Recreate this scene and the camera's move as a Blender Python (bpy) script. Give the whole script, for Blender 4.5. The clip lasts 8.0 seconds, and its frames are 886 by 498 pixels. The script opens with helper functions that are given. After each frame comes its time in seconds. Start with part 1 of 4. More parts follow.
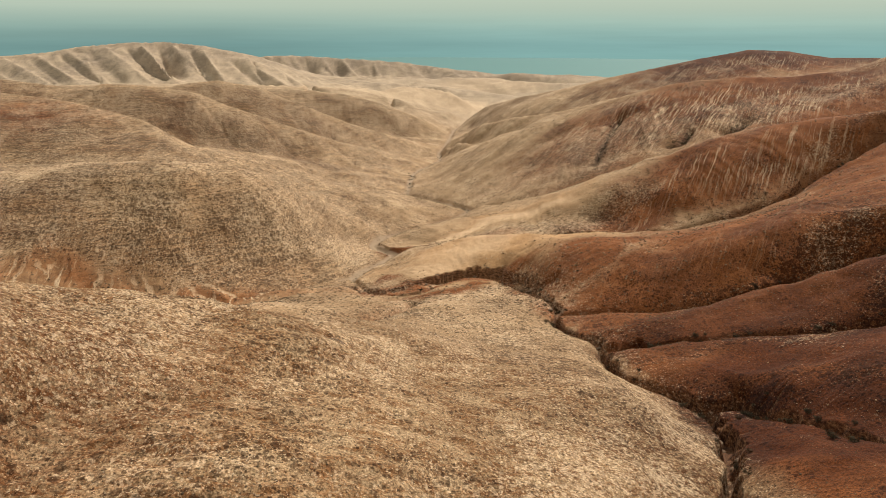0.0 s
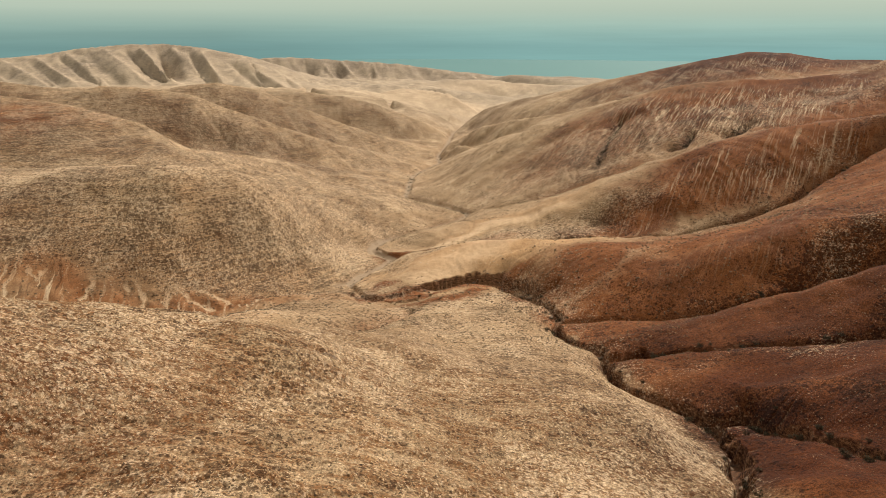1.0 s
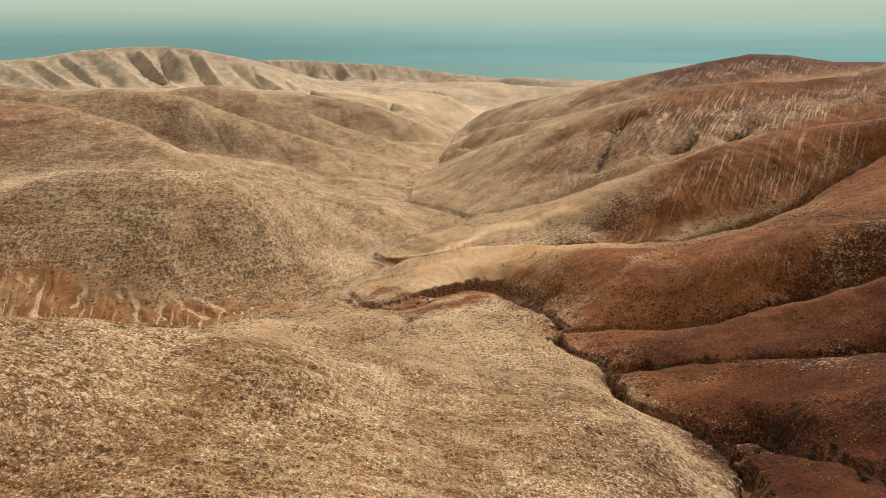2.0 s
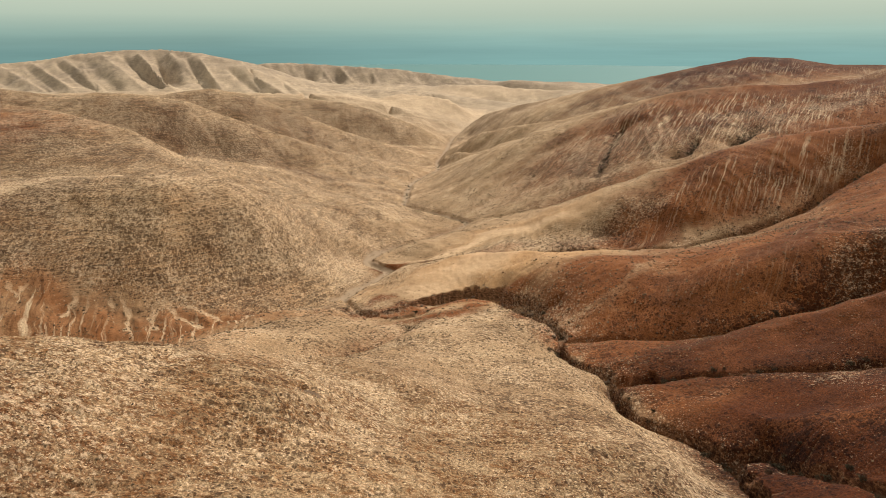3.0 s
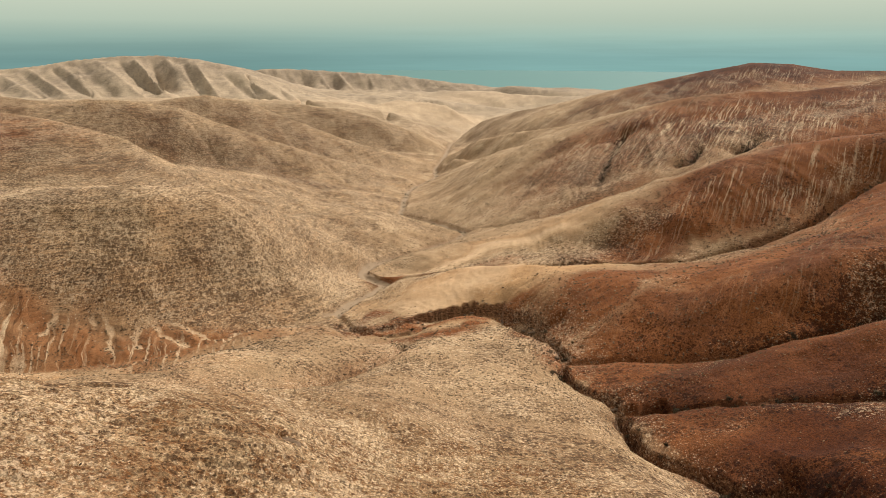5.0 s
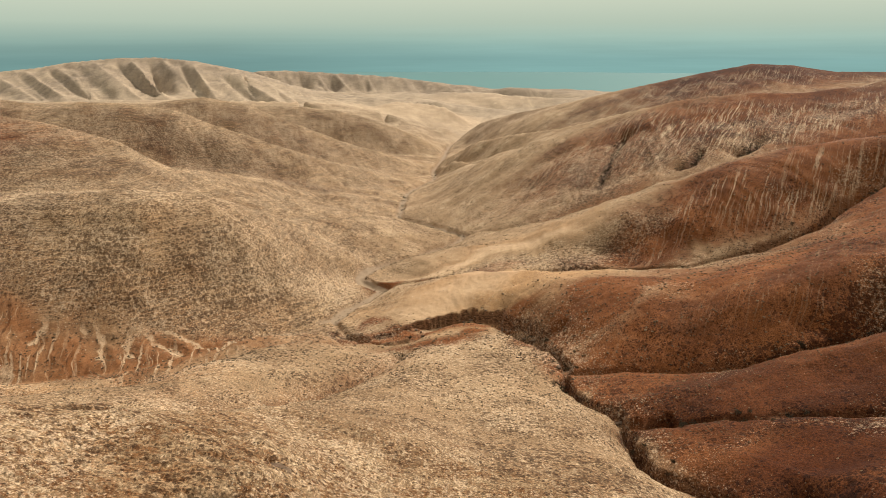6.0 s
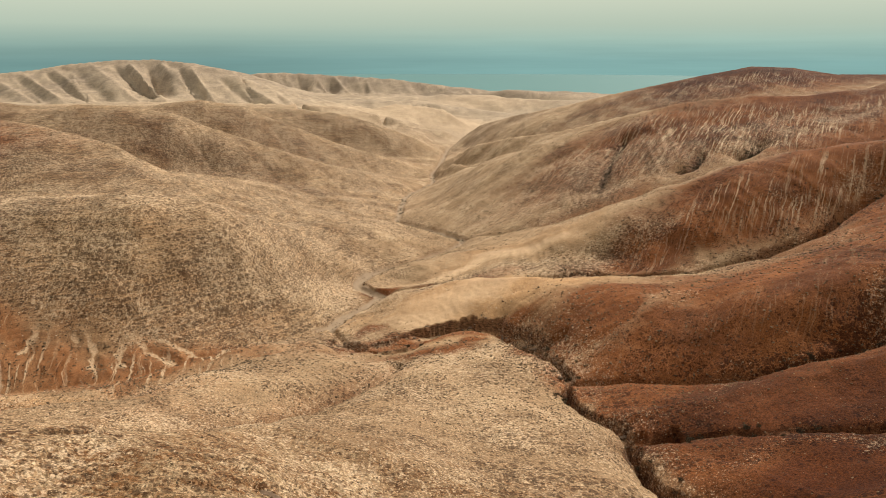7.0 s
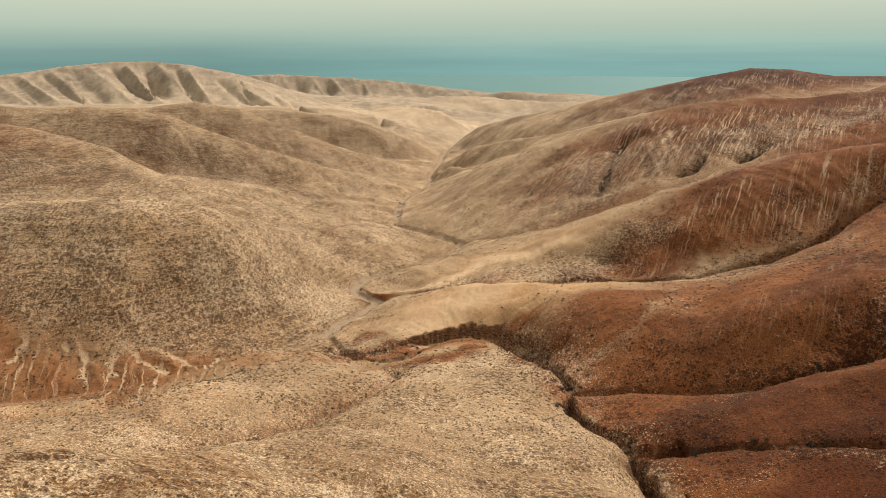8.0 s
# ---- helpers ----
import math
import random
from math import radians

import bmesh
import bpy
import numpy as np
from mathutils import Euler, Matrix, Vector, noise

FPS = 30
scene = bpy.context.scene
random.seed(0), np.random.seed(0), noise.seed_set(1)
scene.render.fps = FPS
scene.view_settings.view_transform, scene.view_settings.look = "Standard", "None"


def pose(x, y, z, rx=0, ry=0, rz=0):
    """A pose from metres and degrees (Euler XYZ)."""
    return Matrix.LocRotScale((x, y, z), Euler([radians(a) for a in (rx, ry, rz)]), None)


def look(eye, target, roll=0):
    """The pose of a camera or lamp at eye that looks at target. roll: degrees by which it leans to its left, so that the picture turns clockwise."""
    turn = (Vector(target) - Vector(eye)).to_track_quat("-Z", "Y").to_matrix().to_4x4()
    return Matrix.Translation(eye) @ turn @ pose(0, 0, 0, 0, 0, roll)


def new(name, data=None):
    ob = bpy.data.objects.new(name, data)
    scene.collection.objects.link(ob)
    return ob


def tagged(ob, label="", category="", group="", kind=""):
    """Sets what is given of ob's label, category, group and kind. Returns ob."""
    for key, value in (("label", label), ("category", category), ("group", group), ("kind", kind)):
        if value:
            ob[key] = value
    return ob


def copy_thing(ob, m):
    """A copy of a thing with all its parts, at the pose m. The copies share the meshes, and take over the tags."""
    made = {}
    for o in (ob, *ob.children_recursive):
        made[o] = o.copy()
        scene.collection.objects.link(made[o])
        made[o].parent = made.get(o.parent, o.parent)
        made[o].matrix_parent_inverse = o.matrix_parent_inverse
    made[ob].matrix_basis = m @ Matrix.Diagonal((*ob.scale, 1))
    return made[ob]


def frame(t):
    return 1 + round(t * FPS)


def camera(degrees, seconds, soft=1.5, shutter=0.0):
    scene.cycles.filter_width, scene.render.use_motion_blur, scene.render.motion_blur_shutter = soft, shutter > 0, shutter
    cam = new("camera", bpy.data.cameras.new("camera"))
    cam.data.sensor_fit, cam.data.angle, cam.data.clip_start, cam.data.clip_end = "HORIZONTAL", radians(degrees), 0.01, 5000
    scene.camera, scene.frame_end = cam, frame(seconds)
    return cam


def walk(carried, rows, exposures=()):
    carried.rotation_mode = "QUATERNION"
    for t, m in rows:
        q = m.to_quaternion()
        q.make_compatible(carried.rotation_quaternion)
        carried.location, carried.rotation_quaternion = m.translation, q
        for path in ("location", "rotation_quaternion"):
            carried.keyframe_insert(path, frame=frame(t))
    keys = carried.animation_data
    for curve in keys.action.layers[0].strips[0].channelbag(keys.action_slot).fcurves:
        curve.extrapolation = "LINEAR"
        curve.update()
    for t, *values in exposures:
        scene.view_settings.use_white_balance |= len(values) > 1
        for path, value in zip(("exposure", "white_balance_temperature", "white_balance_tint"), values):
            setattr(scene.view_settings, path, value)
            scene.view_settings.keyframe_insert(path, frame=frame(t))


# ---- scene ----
cam = camera(66.0, 8.0, soft=0.7)
PATH = [
    (0, (-0.07, 0.17, 0.04), (-0.44, 190.18, -62.39), 0.12),
    (0.5, (0.20, 3.20, 0.06), (-0.09, 193.28, -62.13), 0.12),
    (1, (0.46, 6.35, 0.06), (0.18, 196.51, -61.92), 0.11),
    (1.5, (0.71, 9.62, 0.04), (0.42, 199.85, -61.71), 0.08),
    (1.7, (0.80, 10.95, 0.04), (0.45, 201.22, -61.58), 0.09),
    (3, (1.33, 19.85, -0.04), (1.14, 210.43, -60.68), 0.04),
    (3.5, (1.50, 23.33, -0.07), (1.37, 214.10, -60.11), 0.03),
    (4, (1.64, 26.80, -0.09), (1.68, 217.80, -59.43), 0.01),
    (4.5, (1.76, 30.25, -0.10), (1.91, 221.29, -59.29), 0.04),
    (6, (1.94, 40.22, -0.02), (2.62, 231.40, -58.78), -0.05),
    (6.5, (1.94, 43.35, 0.05), (2.75, 234.62, -58.37), -0.04),
    (7, (1.91, 46.33, 0.16), (2.96, 237.67, -58.05), -0.02),
    (7.5, (1.84, 49.16, 0.30), (3.16, 240.56, -57.69), -0.01),
    (8, (1.73, 51.80, 0.48), (3.42, 243.25, -57.34), -0.04),
]
walk(cam, [(t, look(eye, target, roll)) for t, eye, target, roll in PATH])

# ---------- world, sun ----------
SUN_AZ, SUN_EL = radians(30.0), radians(43.0)      # azimuth from straight ahead (+y) towards +x
world = bpy.data.worlds.new("world")
scene.world = world
world.use_nodes = True
wn, wl = world.node_tree.nodes, world.node_tree.links
wn.clear()


def wnode(kind, **kw):
    n = wn.new(kind)
    for k, v in kw.items():
        n.inputs[k].default_value = v
    return n


def build_world():
    sky = wn.new("ShaderNodeTexSky")
    sky.sky_type, sky.sun_disc = "NISHITA", False
    sky.sun_elevation, sky.sun_rotation = SUN_EL, SUN_AZ
    sky.air_density, sky.dust_density, sky.ozone_density = 1.0, 2.5, 1.0
    scale = wn.new("ShaderNodeVectorMath")
    scale.operation = "SCALE"
    scale.inputs["Scale"].default_value = 0.10
    wl.new(sky.outputs[0], scale.inputs[0])
    co = wn.new("ShaderNodeTexCoord")
    sep = wn.new("ShaderNodeSeparateXYZ")
    wl.new(co.outputs["Generated"], sep.inputs[0])
    # thin high cloud veil, streaky
    mp = wn.new("ShaderNodeMapping")
    mp.inputs["Scale"].default_value = (2.0, 2.0, 14.0)
    wl.new(co.outputs["Generated"], mp.inputs[0])
    nz = wnode("ShaderNodeTexNoise", Scale=1.6, Detail=5.0, Roughness=0.55)
    wl.new(mp.outputs[0], nz.inputs["Vector"])
    ramp = wn.new("ShaderNodeValToRGB")
    e = ramp.color_ramp.elements
    e[0].position, e[0].color = 0.3, (0.66, 0.67, 0.59, 1)
    e[1].position, e[1].color = 0.75, (0.86, 0.85, 0.75, 1)
    wl.new(nz.outputs[0], ramp.inputs[0])
    veil = wn.new("ShaderNodeMix")
    veil.data_type = "RGBA"
    veil.inputs[0].default_value = 0.86
    wl.new(scale.outputs[0], veil.inputs[6])
    wl.new(ramp.outputs[0], veil.inputs[7])
    # hazy distance over the sea, painted into the background towards and below the horizon
    mr = wn.new("ShaderNodeMapRange")
    mr.inputs["From Min"].default_value, mr.inputs["From Max"].default_value = -0.075, 0.06
    wl.new(sep.outputs[2], mr.inputs[0])
    hz = wn.new("ShaderNodeValToRGB")
    h = hz.color_ramp.elements
    h[0].position, h[0].color = 0.0, (0.20, 0.36, 0.35, 1)
    h[1].position, h[1].color = 1.0, (0.61, 0.66, 0.52, 1)
    for pos, c in ((0.22, (0.205, 0.375, 0.355, 1)), (0.37, (0.21, 0.37, 0.35, 1)), (0.49, (0.265, 0.42, 0.38, 1)), (0.57, (0.34, 0.485, 0.42, 1)), (0.72, (0.465, 0.56, 0.455, 1))):
        x = h.new(pos)
        x.color = c
    # long streaks of light and shade painted on the far water
    ms = wn.new("ShaderNodeMapping")
    ms.inputs["Scale"].default_value = (2.5, 2.5, 60.0)
    wl.new(co.outputs["Generated"], ms.inputs[0])
    ns = wnode("ShaderNodeTexNoise", Scale=1.5, Detail=4.0, Roughness=0.6)
    wl.new(ms.outputs[0], ns.inputs["Vector"])
    sh = wn.new("ShaderNodeMapRange")
    sh.inputs["From Min"].default_value, sh.inputs["From Max"].default_value = 0.3, 0.7
    sh.inputs["To Min"].default_value, sh.inputs["To Max"].default_value = 0.94, 1.06
    wl.new(ns.outputs[0], sh.inputs[0])
    wl.new(mr.outputs[0], hz.inputs[0])
    low = wn.new("ShaderNodeMapRange")
    low.inputs["From Min"].default_value, low.inputs["From Max"].default_value = -0.012, 0.022
    wl.new(sep.outputs[2], low.inputs[0])
    tone = wn.new("ShaderNodeMix")
    wl.new(low.outputs[0], tone.inputs[0])
    tone.inputs[3].default_value = 1.0
    # the background's far water is painted brighter towards the sun's side
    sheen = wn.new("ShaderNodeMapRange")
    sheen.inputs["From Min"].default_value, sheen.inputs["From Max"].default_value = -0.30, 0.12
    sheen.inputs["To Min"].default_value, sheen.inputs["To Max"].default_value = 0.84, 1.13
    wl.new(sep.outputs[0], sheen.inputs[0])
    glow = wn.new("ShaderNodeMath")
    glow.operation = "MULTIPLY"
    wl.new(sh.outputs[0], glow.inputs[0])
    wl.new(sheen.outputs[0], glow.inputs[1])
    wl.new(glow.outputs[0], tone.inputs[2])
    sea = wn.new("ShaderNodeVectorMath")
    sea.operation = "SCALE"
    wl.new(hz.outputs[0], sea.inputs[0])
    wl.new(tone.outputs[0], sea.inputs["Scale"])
    fac = wn.new("ShaderNodeMapRange")
    fac.inputs["From Min"].default_value, fac.inputs["From Max"].default_value = 0.07, 0.25
    wl.new(sep.outputs[2], fac.inputs[0])
    mix = wn.new("ShaderNodeMix")
    mix.data_type = "RGBA"
    wl.new(fac.outputs[0], mix.inputs[0])
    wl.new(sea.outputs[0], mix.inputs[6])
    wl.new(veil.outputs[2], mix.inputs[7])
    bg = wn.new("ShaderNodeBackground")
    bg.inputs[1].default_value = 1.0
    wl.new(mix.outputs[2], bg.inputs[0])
    out = wn.new("ShaderNodeOutputWorld")
    wl.new(bg.outputs[0], out.inputs[0])


build_world()
sun_data = bpy.data.lights.new("sun", "SUN")
sun_data.energy, sun_data.angle, sun_data.color = 4.6, radians(0.6), (1.0, 0.93, 0.82)
sun = new("sun", sun_data)
sun.matrix_world = look((0, 0, 400), Vector((0, 0, 400)) - Vector((math.sin(SUN_AZ) * math.cos(SUN_EL), math.cos(SUN_AZ) * math.cos(SUN_EL), math.sin(SUN_EL))))

# ---------- landforms: crest and stream lines, x, y, z ----------
RIDGES = {}
RIDGES["near_hill"] = [(-100, -400, 5), (-130, -150, -5), (-115, 20, -20), (-98, 75, -29.9), (-81, 116, -46.4), (-66, 126, -52), (-49, 138, -58.5),
    (-35, 166, -74.2), (-28, 190, -85.9), (-20, 212, -95.8), (-8, 240, -104.4), (3, 268, -111.6), (5, 290, -116.8)]
RIDGES["low_spur"] = [(-400, 0, -30), (-250, 80, -50), (-150, 138, -70), (-104, 172, -83), (-80, 203, -91.4), (-66, 238, -101.4), (-56, 272, -112.2),
    (-50, 300, -118.7)]
RIDGES["spur_f"] = [(150, -200, -45.1), (95, 20, -60.1), (80, 80, -66.1), (76, 108, -75.2), (76, 130, -85.7), (72, 150, -94.3)]
RIDGES["spur_e"] = [(330, 80, -30), (220, 115, -48), (150, 135, -62), (110, 150, -76.1), (94, 157, -85.5), (84, 166, -90.4), (73, 184, -95.2),
    (64, 193, -98.2)]
RIDGES["spur_d"] = [(300, 170, -9.1), (190, 186, -40.9), (149, 200, -61.4), (139.5, 205, -68.2), (127.5, 209, -75.8), (116, 213, -82.9), (104, 215, -88.4),
    (90, 216, -92.4), (71.5, 218, -97.2), (59, 219, -101.1)]
RIDGES["spur_c"] = [(330, 220, -14.9), (220, 232, -44.8), (165, 246, -59.7), (139, 258, -68.9), (120, 272, -80.1), (95, 290, -90.9), (66, 318, -99),
    (42, 347, -105.9), (22, 363, -111), (4, 371, -117), (-13, 379, -123.5)]
RIDGES["spur_b"] = [(360, 400, -20.6), (300, 402, -38.9), (235, 412, -51.6), (204, 420, -57.5), (165, 424, -66.9), (137, 428, -79.9),
    (109, 430, -90.7), (76, 434, -105), (50, 438, -116.9), (18, 440, -125.2), (-10, 438, -128.7), (-18, 426, -134.4)]
RIDGES["spur_a"] = [(430, 640, -18.6), (374, 650, -37.8), (319, 655, -43.9), (278, 662, -44.6), (241, 668, -50.1), (199, 675, -59.3),
    (147, 690, -77.8), (117, 715, -89.5), (87, 760, -109.7), (50, 830, -138.8), (12, 915, -168.6)]
RIDGES["far_hill"] = [(715, 1000, -58.1), (635, 1040, -44.6), (575, 1060, -45.6), (524, 1090, -37.1), (470, 1100, -35.6), (407, 1110, -48.3),
    (326, 1120, -65.8), (274, 1150, -80.4), (212, 1200, -101.3), (127, 1280, -128.4), (84, 1325, -146), (62, 1350, -163), (50, 1375, -182)]
RIDGES["divide"] = [(280, -400, -20), (300, -150, -30), (330, 80, -30), (330, 170, -5), (330, 220, -8), (360, 400, -20.3), (430, 640, -18.5),
    (620, 800, -20.4), (700, 1000, -40.3)]
RIDGES["hill_p"] = [(-324, 402, -81.9), (-280, 396, -79.8), (-244, 389, -77.6), (-211, 383, -75.5), (-181, 378, -73.8), (-157, 377, -73.2),
    (-128.8, 397, -78.9), (-117.8, 410, -84.5), (-104.4, 424, -93.9), (-89.1, 434, -105.1), (-73.3, 441, -115.3), (-56.2, 446, -125.6), (-47.3, 447, -133.5)]
RIDGES["hill_q"] = [(-520, 640, -50.3), (-400, 640, -61.1), (-369, 635, -63.7), (-346, 628, -66.1), (-310, 618, -72.2), (-268, 618, -84.2),
    (-238, 640, -108.3), (-191, 690, -124.5), (-121, 720, -145.7), (-69, 770, -159)]
RIDGES["hill_r"] = [(-560, 760, -55.1), (-452, 765, -83.6), (-421, 775, -72.6), (-381, 780, -63.3), (-342, 785, -64.6), (-291, 790, -72.6),
    (-240, 795, -91.9), (-184, 810, -113.9), (-127, 840, -138.3), (-67, 910, -163.4), (-22, 990, -185.4)]
RIDGES["hill_s"] = [(-620, 950, -70.3), (-430, 970, -93.2), (-367, 985, -79.4), (-324, 995, -75.7), (-274, 1005, -84.6), (-215, 1010, -109.9),
    (-139, 1020, -140), (-62, 1060, -169.2), (-8, 1110, -186.1)]
RIDGES["hill_t"] = [(-640, 1200, -102.7), (-329, 1230, -105.3), (-252, 1225, -109.3), (-176, 1225, -116.3), (-109, 1220, -132.8),
    (-42, 1230, -158.3), (11, 1270, -179.4)]
RIDGES["range_west"] = [(-1666, 2300, -111.6), (-1394, 2300, -96.3), (-1272, 2280, -83.9), (-1148, 2250, -66), (-1032, 2230, -56.5),
    (-863, 2200, -50.4), (-761, 2150, -57), (-647, 2100, -76.1), (-553, 2050, -98.9), (-443, 1980, -125.5), (-322, 1900, -146.3),
    (-197, 1850, -159.7)]
RIDGES["range_mid"] = [(-732, 2700, -117.1), (-583, 2700, -111), (-369, 2680, -120.5), (-176, 2640, -130.8), (-30, 2600, -146.9),
    (112, 2550, -167.7), (206, 2450, -195.4), (348, 2350, -205.7)]
RIDGES["range_coast"] = [(131, 2520, -177.5), (249, 2500, -162.5), (368, 2500, -166.5), (468, 2500, -166.5), (607, 2500, -176.3),
    (742, 2480, -186.6), (1028, 2450, -196)]
RIDGES["near_shoulder"] = [(-40, 30, -56.7), (-30, 70, -58.1), (0, 95, -66.5), (27, 136, -77.3), (33, 165, -87.4), (30, 188, -94.1),
    (24, 212, -97.9), (18, 250, -108.4), (14, 280, -114.9)]
RIDGES["terrace"] = [(-42, 423, -134.8), (-33, 411, -133.4), (-22, 405, -131.2), (-4, 400, -127.3), (20, 394, -123.8), (46, 389, -118.5), (74, 388, -113)]
RIDGES["spur_aa"] = [(232, 800, -70.1), (174, 840, -91.7), (142, 860, -101.9), (90, 910, -115.9), (58, 960, -130.1), (25, 1050, -155.4)]
RIDGES["low_spur_brow"] = [(-96, 288, -123.7), (-84, 300, -121.1), (-75, 308, -122.4), (-60, 315, -124.2), (-47, 318, -127), (-30, 307, -125.4)]
RIDGES["low_hill_u"] = [(-118, 1780, -148.3), (-40, 1730, -148.7), (10, 1700, -154), (40, 1680, -172)]
RIDGES["low_hill_w"] = [(10, 2250, -158), (149, 2200, -161.3), (266, 2150, -164.3), (393, 2100, -167)]
RIDGES["low_hill_x"] = [(-259, 2120, -161.5), (-121, 2060, -163.3), (-7, 2000, -169.4)]
VALLEYS = {}
VALLEYS["main_wash"] = [(-420, 225, -98.6), (-270, 250, -115.9), (-200, 266, -123.5), (-154, 280, -128.6), (-120, 290, -128.6), (-98, 308, -128.9),
    (-80, 328, -131.7), (-64, 340, -133.6), (-51, 353, -134.2), (-42, 375, -135.6), (-31, 402, -136.4), (-39, 412, -136.9), (-47, 428, -137.6), (-38, 455, -140.8), (-12, 490, -144.1),
    (22, 553, -150.9), (-6, 610, -157), (-39, 660, -161.9), (-38, 715, -162.7), (-37, 788, -166.4), (-6, 930, -179), (-8, 1050, -190.3),
    (7, 1159, -186.6), (19, 1330, -193.9), (79, 1550, -204.8), (120, 1900, -199.1)]
VALLEYS["ravine"] = [(80, -400, -40), (60, -150, -62), (40, 30, -74), (48, 90, -81.6), (53, 108, -84.7), (62, 128, -89.3), (67, 143, -93.3),
    (67, 157, -97.3), (61, 169, -99.4), (56, 176, -100.6), (53, 188, -103), (52, 201, -104.3), (53, 213, -105), (45, 229, -108.5), (42, 247, -111.3),
    (47, 267, -113.7), (46, 276, -114.7), (38, 290, -116.9), (32, 304, -119.1), (25, 318, -121.5), (14, 325, -122.7), (4, 325, -123.1),
    (-5, 318, -123.1), (-10, 303, -122.7), (-20, 305, -123.5), (-32, 315, -127), (-42, 330, -130.4), (-50, 350, -133.2)]
VALLEYS["draw_f"] = [(280, 0, -60.1), (180, 60, -74.1), (89, 110, -75.5), (88, 126, -83.6), (84, 141, -90.9), (79, 151, -95.7), (77, 160, -99.5),
    (67, 158, -98.4)]
VALLEYS["draw_e"] = [(300, 130, -44.6), (190, 160, -67.5), (140, 181, -82.1), (112, 187, -88), (96, 193, -90.9), (80, 200, -96.3), (66, 204, -102.9),
    (55, 207, -105.1)]
VALLEYS["draw_d"] = [(291, 195, -29.2), (193, 218, -64.5), (159, 234, -79), (137, 234, -87.6), (115, 231, -93.6), (98, 235, -101), (83, 243, -106.3),
    (62, 252, -110.3), (44, 258, -113.5)]
VALLEYS["draw_c"] = [(330, 350, -39.9), (260, 396, -65.8), (214, 380, -82.1), (184, 365, -91.8), (155, 356, -98.9), (125, 358, -107.2),
    (95, 372, -113.9), (74, 380, -115), (45, 381, -120.4), (18, 386, -126.4), (-5, 393, -131.6), (-27, 399, -136.7)]
VALLEYS["draw_b"] = [(400, 540, -66.6), (330, 505, -78.9), (268, 490, -91.1), (200, 490, -100.9), (150, 495, -110.6), (115, 505, -117.9),
    (80, 515, -127.3), (45, 535, -139.4), (18, 553, -149.1)]
VALLEYS["draw_a"] = [(600, 880, -80.2), (450, 840, -90.2), (300, 860, -110.1), (200, 900, -130.1), (100, 960, -158.1), (40, 1020, -176.1),
    (5, 1090, -184)]
VALLEYS["near_hollow"] = [(-300, 20, -85.9), (-180, 90, -82.9), (-125, 138, -85.8), (-90, 168, -90.7), (-66, 190, -97), (-48, 213, -104.5),
    (-33, 237, -110.9), (-22, 262, -116.5), (-13, 286, -121.8)]
VALLEYS["dale_q"] = [(-480, 480, -118.2), (-330, 470, -116.3), (-250, 462, -113.3), (-180, 472, -115.2), (-125, 512, -124.1), (-82, 570, -138.1),
    (-48, 635, -154)]
VALLEYS["dale_r"] = [(-560, 690, -103.8), (-420, 688, -105.7), (-320, 690, -113.5), (-245, 697, -125), (-190, 713, -131.8), (-130, 740, -145.3),
    (-80, 792, -159.4), (-45, 840, -165.9)]
VALLEYS["dale_s"] = [(-600, 850, -118.1), (-420, 858, -124.1), (-330, 862, -130.2), (-240, 880, -143.4), (-150, 905, -158.8), (-75, 965, -175.2),
    (-25, 1035, -182.9)]
VALLEYS["dale_t"] = [(-620, 1090, -130.3), (-480, 1100, -136.4), (-330, 1115, -145.5), (-200, 1120, -160.6), (-90, 1135, -176.9),
    (-12, 1170, -187.1)]
VALLEYS["basin"] = [(-1030, 1500, -140.4), (-926, 1650, -138.6), (-746, 1600, -128.4), (-580, 1560, -125.5), (-425, 1530, -124.9),
    (-299, 1500, -124.3), (-202, 1480, -128.5), (-110, 1480, -147), (-16, 1480, -176.2), (0, 1540, -194)]
VALLEYS["basin_mid"] = [(-633, 2400, -135), (-427, 2300, -157.7), (-235, 2200, -176.4), (-89, 2050, -178.6), (24, 1950, -192.6), (120, 1900, -199)]
VALLEYS["basin_east"] = [(1100, 1700, -150), (800, 1750, -180), (500, 1850, -192), (300, 1950, -197), (150, 2050, -200)]
VALLEYS["shore"] = [(-3000, 2900, -214), (-1500, 3300, -216), (-300, 3500, -217), (500, 3600, -218), (1500, 3400, -216), (3000, 2600, -212)]
VALLEYS["west_floor"] = [(-420, 180, -105.1), (-250, 215, -116.1), (-160, 240, -120.2), (-122, 255, -122.8), (-104, 285, -124.8), (-97, 302, -125.2)]
VALLEYS["draw_aa"] = [(300, 740, -100.1), (200, 760, -118), (117, 800, -113.5), (79, 860, -136.1), (42, 930, -155.9), (8, 1010, -176.6)]
VALLEYS["coast_plain"] = [(-900, 2950, -200), (-400, 2950, -204), (0, 2800, -206), (500, 2750, -206), (1300, 2700, -198)]
VALLEYS["basin_floor"] = [(-330, 1950, -192), (-150, 1900, -197), (0, 1870, -199), (120, 1900, -199)]
